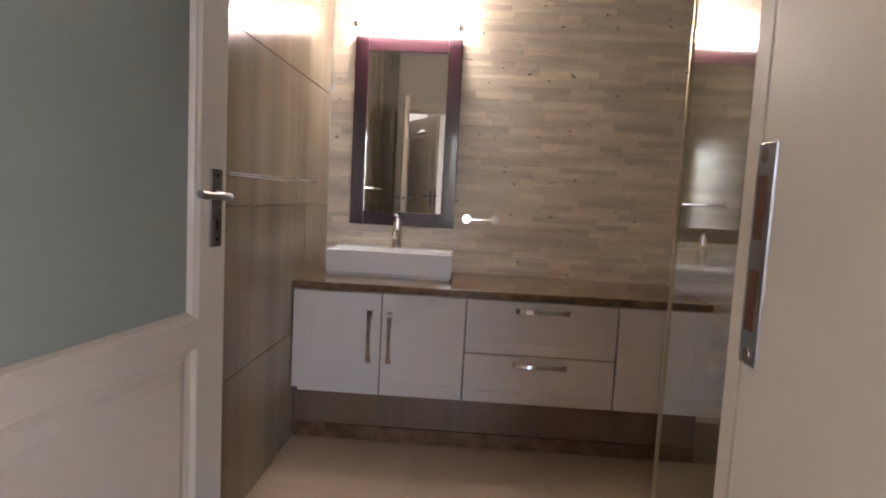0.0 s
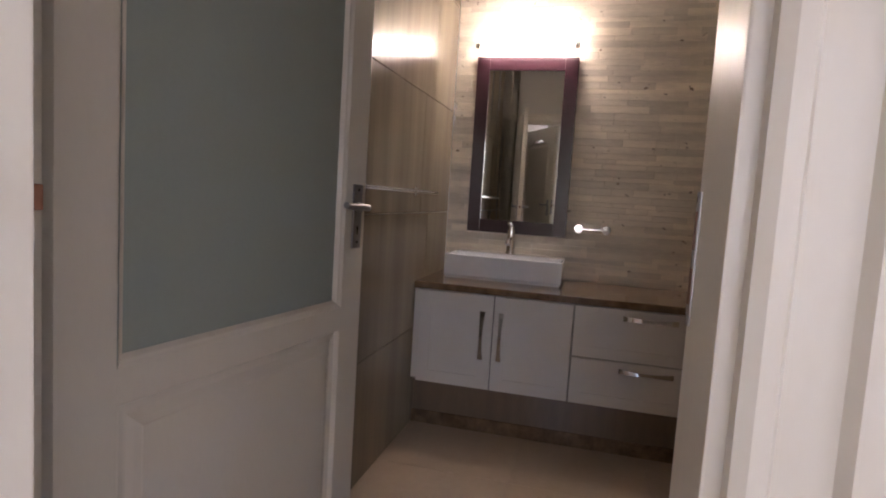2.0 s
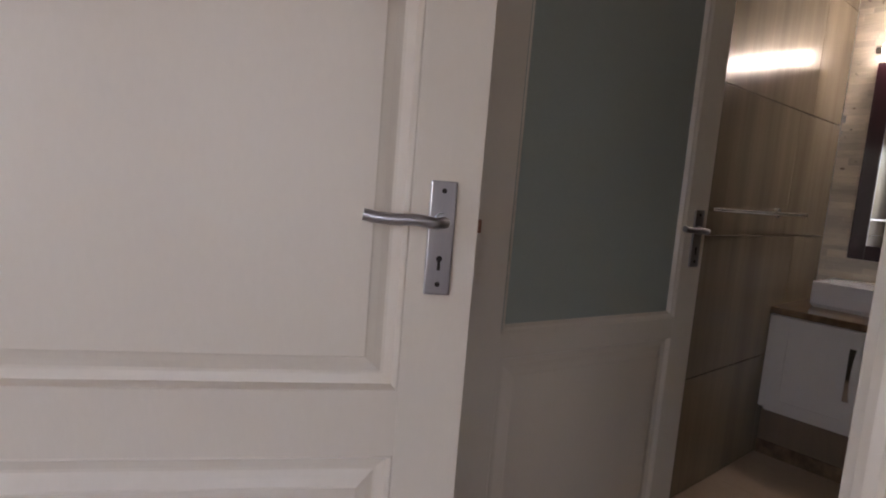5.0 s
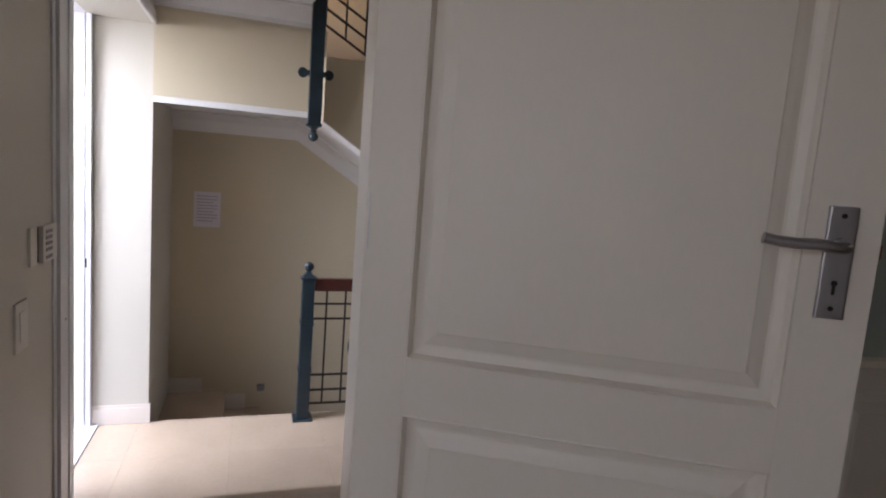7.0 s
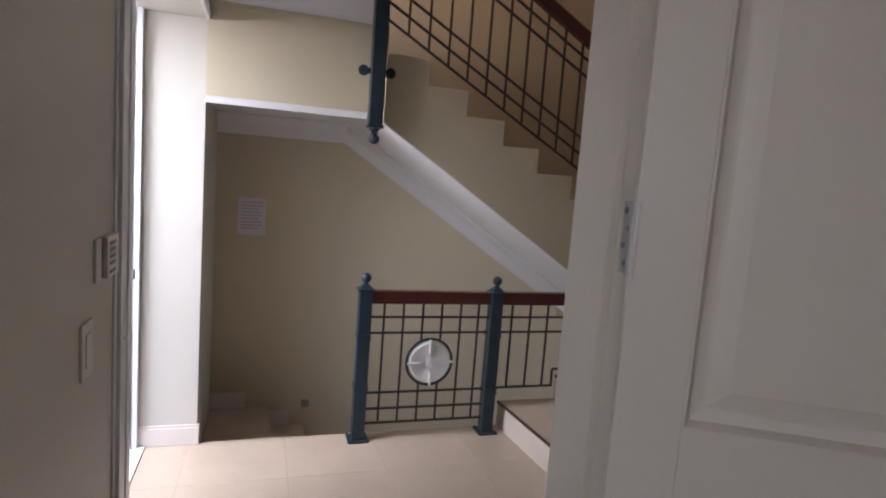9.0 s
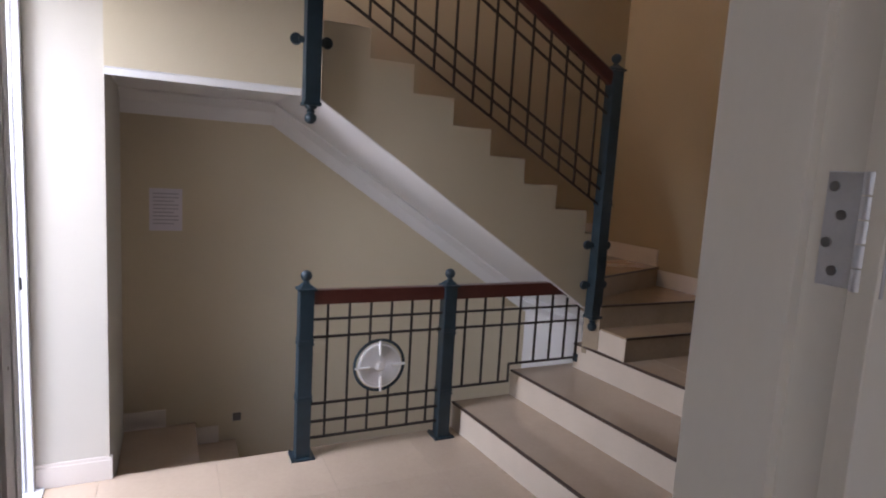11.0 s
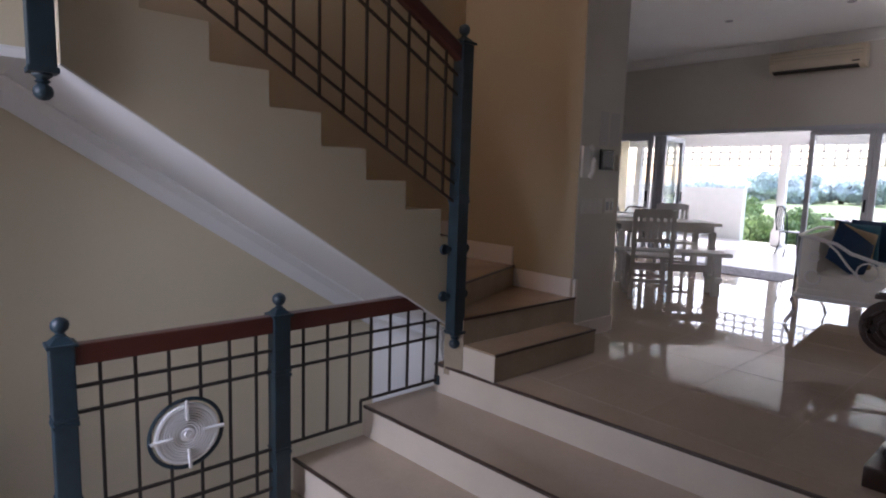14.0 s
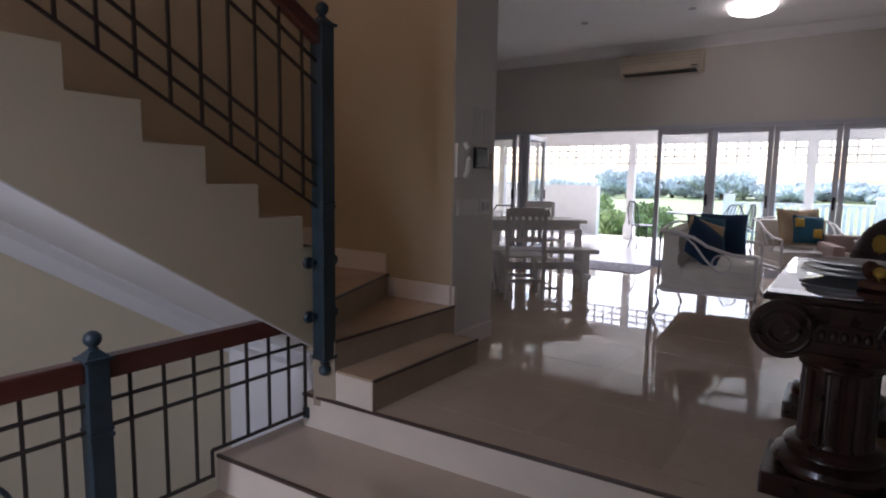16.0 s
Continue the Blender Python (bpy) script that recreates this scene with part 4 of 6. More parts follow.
post("newel_post", "dark iron post with ball finial at stair head", 0.0, 0.0, 0.0, 1.045, True, False, (0.36, 0.71))
post("newel_post", "dark iron post with ball finial beside broad steps", 0.947, 0.0, 0.0, 1.040, True, False, (0.30, 0.72))
tall = post("newel_post", "tall dark iron newel hung on the stair stringer", 2.045, -0.152, 0.805, 2.545, False, True, (1.62,))
bracket(tall, 1.335, (-1, 1))
bracket(tall, 1.045, (-1, 1))
upper = post("newel_post", "tall dark iron newel hung from the landing", -0.026, -0.105, 2.104, 3.55, False, True, ())
bracket(upper, 2.455, (-1, 1))


def lower_balustrade():
    b = thing("lower_balustrade", "dark iron grid balustrade with red-brown wooden rail", "balustrade")
    boxpart("handrail", (0.045, 0.902, -0.030, 0.030, 0.958, 1.048), REDWOOD, b, 0.010, "varnished red-brown wooden handrail")
    bm = bmesh.new()
    prism(bm, [(0.992, 0.958), (0.992, 1.048), (1.80, 1.048), (1.90, 0.985), (1.90, 0.945), (1.86, 0.958)], -0.030, 0.030)
    part("handrail", bm, REDWOOD, b, "varnished red-brown wooden handrail")
    w = 0.014
    def hbar(x0, x1, z):
        bm = bmesh.new()
        bar(bm, (x0, 0, z), (x1, 0, z), w)
        part("rail_bar", bm, BRONZE, b)
    for z in (0.862, 0.752, 0.330, 0.215, 0.112):
        hbar(0.04, 0.905, z)
    for z in (0.862, 0.752):
        hbar(0.985, 2.045, z)
    hbar(0.985, 1.462, 0.334)
    hbar(1.455, 2.06, 0.462)
    for i, x in enumerate((0.136, 0.272, 0.410, 0.548, 0.688, 0.822)):
        for za, zb in (((0.112, 0.40), (0.685, 0.958)) if i in (2, 3) else ((0.112, 0.958),)):
            bm = bmesh.new()
            bar(bm, (x, 0.001, za), (x, 0.001, zb), w - 0.001)
            part("upright_bar", bm, BRONZE, b)
    for x in (1.085, 1.232, 1.375, 1.455, 1.520, 1.660, 1.795, 1.925, 2.040):
        zb = 0.958 if x < 1.88 else (0.925 if x < 2 else 0.868)
        if x == 1.455:
            za, zb = 0.334, 0.462
        else:
            za = 0.334 if x < 1.46 else 0.462
        bm = bmesh.new()
        bar(bm, (x, 0.001, za), (x, 0.001, zb), w - 0.001)
        part("upright_bar", bm, BRONZE, b)
    bm = bmesh.new()
    bar(bm, (1.88, 0, 0.965), (2.045, 0, 0.865), w)
    part("rail_bar", bm, BRONZE, b)
    boxpart("wall_fixing", (2.035, 2.075, -0.02, 0.02, 0.43, 0.49), IRON, b, 0.004, "small iron fixing plate")
    # round medallion
    d = thing("rail_medallion", "white ribbed round medallion in iron ring on balustrade", "medallion", pose(0.480, 0, 0.540, 90, 0, 0))
    bm = bmesh.new()
    pts = [(0.165 * math.cos(2 * math.pi * i / 40), 0.165 * math.sin(2 * math.pi * i / 40), 0) for i in range(41)]
    sweep(bm, pts, 0.0095, 10)
    part("iron_ring", bm, IRON, d, "dark iron ring", True)
    bm = bmesh.new()
    prof = [(0.001, 0.020), (0.014, 0.022), (0.018, 0.016), (0.030, 0.016), (0.034, 0.012)]
    for i in range(7):
        r = 0.040 + i * 0.012
        prof += [(r, 0.008), (r + 0.004, 0.017), (r + 0.009, 0.017), (r + 0.0115, 0.008)]
    prof += [(0.127, 0.008), (0.132, 0.020), (0.143, 0.018), (0.146, 0.008), (0.146, -0.012), (0.001, -0.014)]
    lathe(bm, prof, 40)
    part("disc", bm, PLASTIC2, d, "white ribbed disc", True)
    for a in range(4):
        bm = bmesh.new()
        box(bm, 0.070, 0.166, -0.0065, 0.0065, 0.014, 0.034, 0.004, pose(0, 0, 0, 0, 0, 90 * a + 2))
        part("clip", bm, PLASTIC2, d, "white clip arm")


PLASTIC2 = material("white opal plastic", (0.80, 0.79, 0.78), 0.3, vary=0.03)
lower_balustrade()


def upper_balustrade():
    b = thing("upper_balustrade", "dark iron stair balustrade with red-brown wooden rail", "balustrade")
    k = 0.579
    def yy(x):
        return -0.152 + 0.047 * (2.05 - x) / 2.05
    def z_at(z2, x):
        return z2 - 0.028 + (2.0 - x) * k
    x0, x1 = 0.01, 2.01
    for z2 in (1.655, 1.762, 1.872, 2.285, 2.395):
        bm = bmesh.new()
        bar(bm, (x0, yy(x0), z_at(z2, x0)), (x1, yy(x1), z_at(z2, x1)), 0.014)
        part("rail_bar", bm, BRONZE, b)
    n = 15
    for i in range(n):
        x = 1.912 - i * 0.1352
        bm = bmesh.new()
        bar(bm, (x, yy(x) + 0.001, z_at(1.655, x)), (x, yy(x) + 0.001, z_at(2.48, x)), 0.013)
        part("upright_bar", bm, BRONZE, b)
    bm = bmesh.new()
    ends = []
    for x in (x0 - 0.02, x1):
        ends.append([bm.verts.new((x, yy(x) + u, z_at(v, x))) for u, v in ((-0.030, 2.488), (-0.022, 2.478), (0.022, 2.478), (0.030, 2.488), (0.030, 2.560), (0.018, 2.578), (-0.018, 2.578), (-0.030, 2.560))])
    for i in range(8):
        bm.faces.new((ends[0][i], ends[0][(i + 1) % 8], ends[1][(i + 1) % 8], ends[1][i]))
    bm.faces.new(ends[0])
    bm.faces.new(ends[1][::-1])
    part("handrail", bm, REDWOOD, b, "varnished red-brown wooden handrail")


upper_balustrade()

# ---- hall fittings ----
bm = bmesh.new()
box(bm, -0.862, -0.652, 1.0795, 1.0825, 1.270, 1.565)
notice = tagged(link("wall_notice", bm, PAPER), "white printed paper notice taped to the wall", "notice")
for i in range(9):
    bm = bmesh.new()
    box(bm, -0.838, -0.676 - (0.03 if i % 3 == 2 else 0), 1.0785, 1.0796, 1.525 - i * 0.026, 1.533 - i * 0.026)
    part("text_line", bm, INK, notice, "faint line of print")


def wall_plate_x(name, label, y, z, w, h, keys, x=HW, s=1):
    """A switch plate on a wall along y."""
    t = thing(name, label, "switch")
    bm = bmesh.new()
    box(bm, min(x, x + s * 0.010), max(x, x + s * 0.010), y - w / 2, y + w / 2, z - h / 2, z + h / 2, 0.003)
    part("plate", bm, PLASTIC, t)
    for i in range(keys):
        zz = z - h / 2 + h * (i + 0.5) / keys
        bm = bmesh.new()
        box(bm, min(x, x + s * 0.014), max(x, x + s * 0.014), y - w * 0.22, y + w * 0.22, zz - h * 0.3 / keys, zz + h * 0.3 / keys, 0.002)
        part("rocker", bm, PLASTIC, t)


def alarm_keypad():
    k = thing("alarm_keypad", "ivory alarm keypad with open lid on hall wall", "alarm keypad")
    boxpart("body", (HW, HW + 0.026, -1.315, -1.135, 1.335, 1.495), PLASTIC, k, 0.004)
    boxpart("lid", (HW + 0.001, HW + 0.012, -1.420, -1.343, 1.335, 1.495), PLASTIC, k, 0.002, "open ivory plastic lid")
    boxpart("hinge", (HW, HW + 0.008, -1.343, -1.315, 1.340, 1.490), BLACKPLASTIC, k, 0.002, "dark hinge gap")
    for i in range(5):
        for j in range(3):
            y, z = -1.285 + j * 0.030, 1.468 - i * 0.026 - (0.008 if i == 4 else 0)
            boxpart("button", (HW + 0.024, HW + 0.030, y, y + 0.020, z - 0.007, z + 0.007), INK, k, 0.001, "grey button")


alarm_keypad()
wall_plate_x("light_switch", "ivory double light switch plate on hall wall", -1.515, 1.115, 0.13, 0.20, 1)
arch = thing("front_door_frame", "white moulded front door frame with dark lock slot", "door frame", kind="structure")
for x1, ya, yb in ((0.010, -1.125, -1.085), (0.026, -1.085, -1.030), (0.018, -1.030, -0.935), (0.024, -0.935, -0.862)):
    boxpart("architrave", (HW, HW + x1, ya, yb, 0.0, 2.82), WHITEALU, arch, 0.004, "white moulded architrave")
stile = boxpart("stile", (-1.412, -1.372, 0.030, 0.0655, 0.0, 2.72), WHITEALU, arch, 0.003)
boxpart("lock_slot", (-1.402, -1.394, 0.028, 0.031, 1.085, 1.145), BLACKPLASTIC, arch, 0.0, "dark lock slot")
boxpart("screw", (HW + 0.018, HW + 0.021, -0.985, -0.975, 1.000, 1.012), STEEL, arch, 0.0, "steel screw head")
setting("baseboard_pier", TRIM, (-1.40, -1.030, 0.066, 0.080, 0, 0.115), (-1.40, -1.030, 0.070, 0.0795, 0.115, 0.135), label="ivory moulded skirting at pier", bevel=0.003)
setting("baseboard_pier_side", TRIM, (-1.032, -1.018, 0.066, 0.10, 0, 0.13), label="ivory skirting on the pier side", bevel=0.003)
setting("baseboard_hall_west", TRIM, (HW, HW + 0.014, -1.6, -1.127, 0, 0.13), label="ivory hall skirting", bevel=0.003)
setting("baseboard_column", TRIM, (3.26, 3.772, -0.192, -0.178, L, L + 0.125), label="ivory skirting at the wall end", bevel=0.003)
setting("baseboard_step", TRIM, (3.228, 3.262, -0.196, -0.178, L + RISE, L + RISE + 0.30), label="ivory stepped tile skirting", bevel=0.003)
setting("baseboard_winder", TRIM, (3.2035, 3.2192, -0.172, 0.0195, tread_z(2), tread_z(2) + 0.14), (3.204, 3.2195, 0.02, 0.42, tread_z(2), tread_z(2) + 0.14), (3.204, 3.2195, 0.42, 1.08, tread_z(3), tread_z(3) + 0.15), (2.5, 3.2, 1.070, 1.0845, tread_z(4) - 0.02, tread_z(4) + 0.15), label="ivory stepped skirting along the stair winders", bevel=0.003)


SHEET = material("greyed printed sheet", (0.54, 0.51, 0.50), 0.5, vary=0.04)


def column_fittings():
    y = -0.178
    p = thing("intercom_handset", "ivory plastic intercom with handset", "intercom")
    boxpart("base", (3.235, 3.325, y - 0.022, y, 1.80, 2.03), PLASTIC, p, 0.006)
    bm = bmesh.new()
    sweep(bm, [(3.315, y - 0.03, 2.04), (3.330, y - 0.045, 2.0), (3.330, y - 0.05, 1.92), (3.330, y - 0.045, 1.84), (3.315, y - 0.03, 1.80)], 0.018, 10)
    part("handset", bm, PLASTIC, p, "ivory handset", True)
    s = thing("alarm_screen", "black touch screen panel in wall plate", "touch screen")
    boxpart("case", (3.47, 3.645, y - 0.022, y, 1.865, 2.02), BLACKPLASTIC, s, 0.006)
    boxpart("screen", (3.488, 3.628, y - 0.0235, y - 0.021, 1.885, 2.005), SCREENM, s, 0.001, "dark grey-blue display")
    q = thing("remote_holder", "small white remote on the wall", "remote control")
    boxpart("body", (3.70, 3.735, y - 0.022, y, 1.86, 1.98), PLASTIC, q, 0.004)
    for x0, n in ((3.265, 3), (3.47, 1), (3.575, 2)):
        w = 0.065 * n if n > 1 else 0.07
        t = thing("light_switch", "steel-rimmed ivory light switch plate on wall end", "switch", group="switches on the wall end")
        boxpart("plate", (x0, x0 + w, y - 0.008, y, 1.53, 1.645), PLASTIC, t, 0.003)
        for i in range(n):
            boxpart("rocker", (x0 + w * (i + 0.25) / n, x0 + w * (i + 0.75) / n, y - 0.013, y - 0.006, 1.555, 1.62), STEEL if n == 2 else PLASTIC, t, 0.002)
    for x0, x1 in ((3.46, 3.56), (3.60, 3.72)):
        boxed = bmesh.new()
        box(boxed, x0, x1, y - 0.004, y - 0.0005, 2.05, 2.30)
        tagged(link("paper_sheet", boxed, SHEET), "pale printed sheet stuck on the wall end", "notice")


SCREENM = material("dark display", (0.012, 0.013, 0.017), 0.3, vary=0.1)
column_fittings()

# ---- living room: folding doors ----
def folding_leaf(m, width, label, z0=L, z1=2.545, dark=False):
    d = thing("folding_door", label, "folding door", m, group="folding glass doors")
    t, w = 0.028, 0.062
    mat = ALU
    for name, a in (("stile", (0, w, z0, z1)), ("stile", (width - w, width, z0, z1)), ("rail", (w, width - w, z0, z0 + 0.11)), ("rail", (w, width - w, z1 - 0.07, z1))):
        boxpart(name, (a[0], a[1], -t, t, a[2], a[3]), mat, d, 0.004)
    bm = bmesh.new()
    box(bm, w - 0.005, width - w + 0.005, -0.004, 0.004, z0 + 0.105, z1 - 0.065)
    pane = part("pane", bm, CLEAR, d, "clear glass pane")
    pane.visible_shadow = False
    bm = bmesh.new()
    box(bm, width - 0.045, width - 0.020, -t - 0.02, -t, z0 + 0.92, z0 + 1.08, 0.004)
    part("handle", bm, BLACKPLASTIC, d, "dark slim pull handle")
    return d


for i in range(5):
    folding_leaf(pose(BX + 0.06, -0.075 - 0.735 * i, 0, 0, 0, -90), 0.728, "closed grey aluminium folding door leaf with clear glass")
for i, (y, a) in enumerate(((2.03, 4), (2.10, -3), (2.17, 2))):
    folding_leaf(pose(BX + 0.10, y, 0, 0, 0, a), 0.728, "folded-back grey aluminium door leaf with clear glass")
folding_leaf(pose(BX + 0.06, 3.2, 0, 0, 0, -90), 0.98, "fixed grey aluminium glazed panel beside opening")
setting("door_track", ALU, (BX - 0.01, BX + 0.13, -3.0, 3.2, 2.545, 2.60), (BX - 0.005, BX + 0.13, -3.0, 3.2, L - 0.05, L + 0.006), label="grey aluminium folding door track", category="door frame")

# ---- living room things ----
def air_conditioner():
    a = thing("air_conditioner", "cream split air conditioner on the wall above doors", "air conditioner")
    y0, y1 = -0.65, 0.44
    bm = bmesh.new()
    prism(bm, [(BX - 0.001, 3.30), (BX - 0.001, 3.585), (BX - 0.16, 3.585), (BX - 0.205, 3.545), (BX - 0.215, 3.42), (BX - 0.17, 3.325), (BX - 0.06, 3.30)], y0, y1)
    part("case", bm, ACCREAM, a)
    bm = bmesh.new()
    prism(bm, [(BX - 0.172, 3.326), (BX - 0.178, 3.334), (BX - 0.083, 3.304), (BX - 0.075, 3.296)], y0 + 0.07, y1 - 0.03)
    part("outlet", bm, DARKHOLE, a, "dark air outlet slot")
    boxpart("label_plate", (BX - 0.214, BX - 0.211, y0 + 0.05, y0 + 0.13, 3.36, 3.375), DARKHOLE, a, 0.0, "small dark marking")
    for z in (3.46, 3.50):
        boxpart("grille_line", (BX - 0.2145, BX - 0.209, y0 + 0.02, y1 - 0.02, z, z + 0.004), EDGE2, a, 0.0)


ACCREAM = material("aged cream plastic", (0.60, 0.52, 0.40), 0.4, vary=0.04)
EDGE2 = material("grey line", (0.3, 0.27, 0.22), 0.5)
air_conditioner()

bm = bmesh.new()
lathe(bm, [(0.24, 0), (0.25, -0.02), (0.22, -0.07), (0.12, -0.105), (0.01, -0.115)], 28)
cl = thing("ceiling_lamp", "round lit opal glass ceiling lamp", "ceiling lamp", pose(7.25, -1.36, 3.748))
part("shade", bm, DOWNLIGHT, cl, "lit opal glass bowl", True)
for x, y in ((7.0, 0.46), (7.06, -0.78), (5.2, 0.3), (5.2, -1.2)):
    s = thing("downlight", "small chrome recessed ceiling spotlight", "downlight", pose(x, y, 3.75), group="ceiling spotlights")
    bm = bmesh.new()
    lathe(bm, [(0.045, 0.0), (0.045, -0.006), (0.034, -0.010), (0.030, -0.003)], 18)
    part("trim", bm, STEEL, s, "", True)
s = thing("downlight", "small chrome recessed spotlight under the landing", "downlight", pose(-0.45, 0.35, 2.2085))
bm = bmesh.new()
lathe(bm, [(0.05, 0.0), (0.05, -0.006), (0.036, -0.010), (0.03, -0.003)], 18)
part("trim", bm, STEEL, s, "", True)

RUGX = thing("rug", "grey woven rug by the open folding doors", "rug", pose(8.15, 0.75, L))
bm = bmesh.new()
for i in range(40):
    box(bm, -0.42, 0.42, -0.9 + i * 0.045, -0.9 + i * 0.045 + 0.043, 0.001, 0.009 + 0.003 * (i % 2))
part("weave", bm, RUGM, RUGX)


def slat_chair(m, label):
    c = thing("dining_chair", label, "chair", m, group="dining chairs")
    for x in (-0.19, 0.19):
        for y, h in ((-0.19, 0.44), (0.19, 0.94)):
            boxpart("leg", (x - 0.02, x + 0.02, y - 0.02, y + 0.02, 0, h), WHITEWOOD, c, 0.004)
    boxpart("seat", (-0.225, 0.225, -0.225, 0.205, 0.435, 0.462), WHITEWOOD, c, 0.008)
    for z0, z1 in ((0.86, 0.95), (0.60, 0.64)):
        boxpart("back_rail", (-0.17, 0.17, 0.178, 0.202, z0, z1), WHITEWOOD, c, 0.005)
    for i in range(5):
        x = -0.135 + i * 0.0675
        boxpart("slat", (x - 0.018, x + 0.018, 0.183, 0.197, 0.635, 0.865), WHITEWOOD, c, 0.003)
    for y in (-0.19, 0.19):
        boxpart("stretcher", (-0.17, 0.17, y - 0.012, y + 0.012, 0.18, 0.215), WHITEWOOD, c, 0.003)
    return c


slat_chair(pose(5.34, 0.37, L, 0, 0, 128), "white painted wooden slat-back dining chair")
slat_chair(pose(7.05, 0.95, L, 0, 0, -48), "white painted slat-back chair across the table")
slat_chair(pose(6.15, 1.75, L, 0, 0, 35), "white painted slat-back chair at table end")


def farm_table():
    t = thing("dining_table", "white painted wooden dining table", "table", pose(6.45, 0.82, L, 0, 0, -45))
    boxpart("tabletop", (-0.62, 0.62, -0.26, 0.42, 0.715, 0.755), WHITEWOOD, t, 0.006)
    boxpart("apron", (-0.55, 0.55, -0.20, 0.36, 0.63, 0.715), WHITEWOOD, t, 0.003)
    for x in (-0.54, 0.54):
        for y in (-0.19, 0.35):
            boxpart("leg", (x - 0.035, x + 0.035, y - 0.035, y + 0.035, 0, 0.64), WHITEWOOD, t, 0.006)
    b = thing("bench", "white painted wooden bench with trestle ends", "bench", pose(5.80, 0.36, L, 0, 0, -50))
    boxpart("seat", (-0.60, 0.60, -0.17, 0.17, 0.435, 0.475), WHITEWOOD, b, 0.006)
    for x in (-0.46, 0.46):
        for y in (-0.12, 0.12):
            boxpart("leg", (x - 0.04, x + 0.04, y - 0.03, y + 0.03, 0, 0.436), WHITEWOOD, b, 0.005)
        boxpart("crosspiece", (x - 0.03, x + 0.03, -0.24, 0.24, 0.16, 0.215), WHITEWOOD, b, 0.005)
    boxpart("stretcher", (-0.46, 0.46, -0.02, 0.02, 0.24, 0.32), WHITEWOOD, b, 0.004)


farm_table()


def second_table():
    t = thing("side_table", "white painted table beside the fixed glass panel", "table", pose(7.62, 2.42, L, 0, 0, 0))
    boxpart("tabletop", (-0.36, 0.36, -0.38, 0.60, 0.705, 0.745), WHITEWOOD, t, 0.006)
    boxpart("apron", (-0.31, 0.31, -0.33, 0.55, 0.61, 0.705), WHITEWOOD, t, 0.003)
    for x in (-0.29, 0.29):
        for y in (-0.31, 0.53):
            boxpart("leg", (x - 0.03, x + 0.03, y - 0.03, y + 0.03, 0, 0.62), WHITEWOOD, t, 0.006)
    for x, y, a in ((8.05, 2.2, -80), (8.1, 2.75, -95)):
        c = thing("cafe_chair", "dark bent metal chair behind the white table", "chair", pose(x, y, L, 0, 0, a), group="dark metal chairs")
        boxpart("seat", (-0.19, 0.19, -0.19, 0.19, 0.44, 0.46), BRONZE, c, 0.008)
        for sx in (-0.17, 0.17):
            for sy in (-0.17, 0.17):
                bm = bmesh.new()
                sweep(bm, [(sx * 1.35, sy * 1.35, 0.01), (sx * 1.1, sy * 1.1, 0.3), (sx, sy, 0.445)], 0.012)
                part("leg", bm, BRONZE, c, "", True)
        bm = bmesh.new()
        sweep(bm, [(-0.18, 0.17, 0.45), (-0.20, 0.20, 0.70), (-0.12, 0.22, 0.82), (0.12, 0.22, 0.82), (0.20, 0.20, 0.70), (0.18, 0.17, 0.45)], 0.014)
        part("backrest", bm, BRONZE, c, "curved dark metal back", True)


second_table()


def cushion(name, m, w, h, t, mat, label):
    bm = bmesh.new()
    n = 10
    grid = {}
    for s in (-1, 1):
        for i in range(n + 1):
            for j in range(n + 1):
                u, v = 2 * i / n - 1, 2 * j / n - 1
                bulge = max(0.0, (1 - u ** 4) * (1 - v ** 4)) ** 0.6
                pin = 1 - 0.06 * (1 - abs(v)) * abs(u) ** 3 - 0.06 * (1 - abs(u)) * abs(v) ** 3
                if s < 0 or bulge > 0.001:
                    grid[s, i, j] = bm.verts.new((u * w / 2 * pin, s * t / 2 * bulge, v * h / 2 * pin))
                else:
                    grid[s, i, j] = grid[-1, i, j]
    for s in (-1, 1):
        for i in range(n):
            for j in range(n):
                bm.faces.new((grid[s, i, j], grid[s, i + 1, j], grid[s, i + 1, j + 1], grid[s, i, j + 1]))
    ob = link(name, bm, mat, True)
    ob.matrix_world = m
    return tagged(ob, label, "cushion", group="sofa cushions")


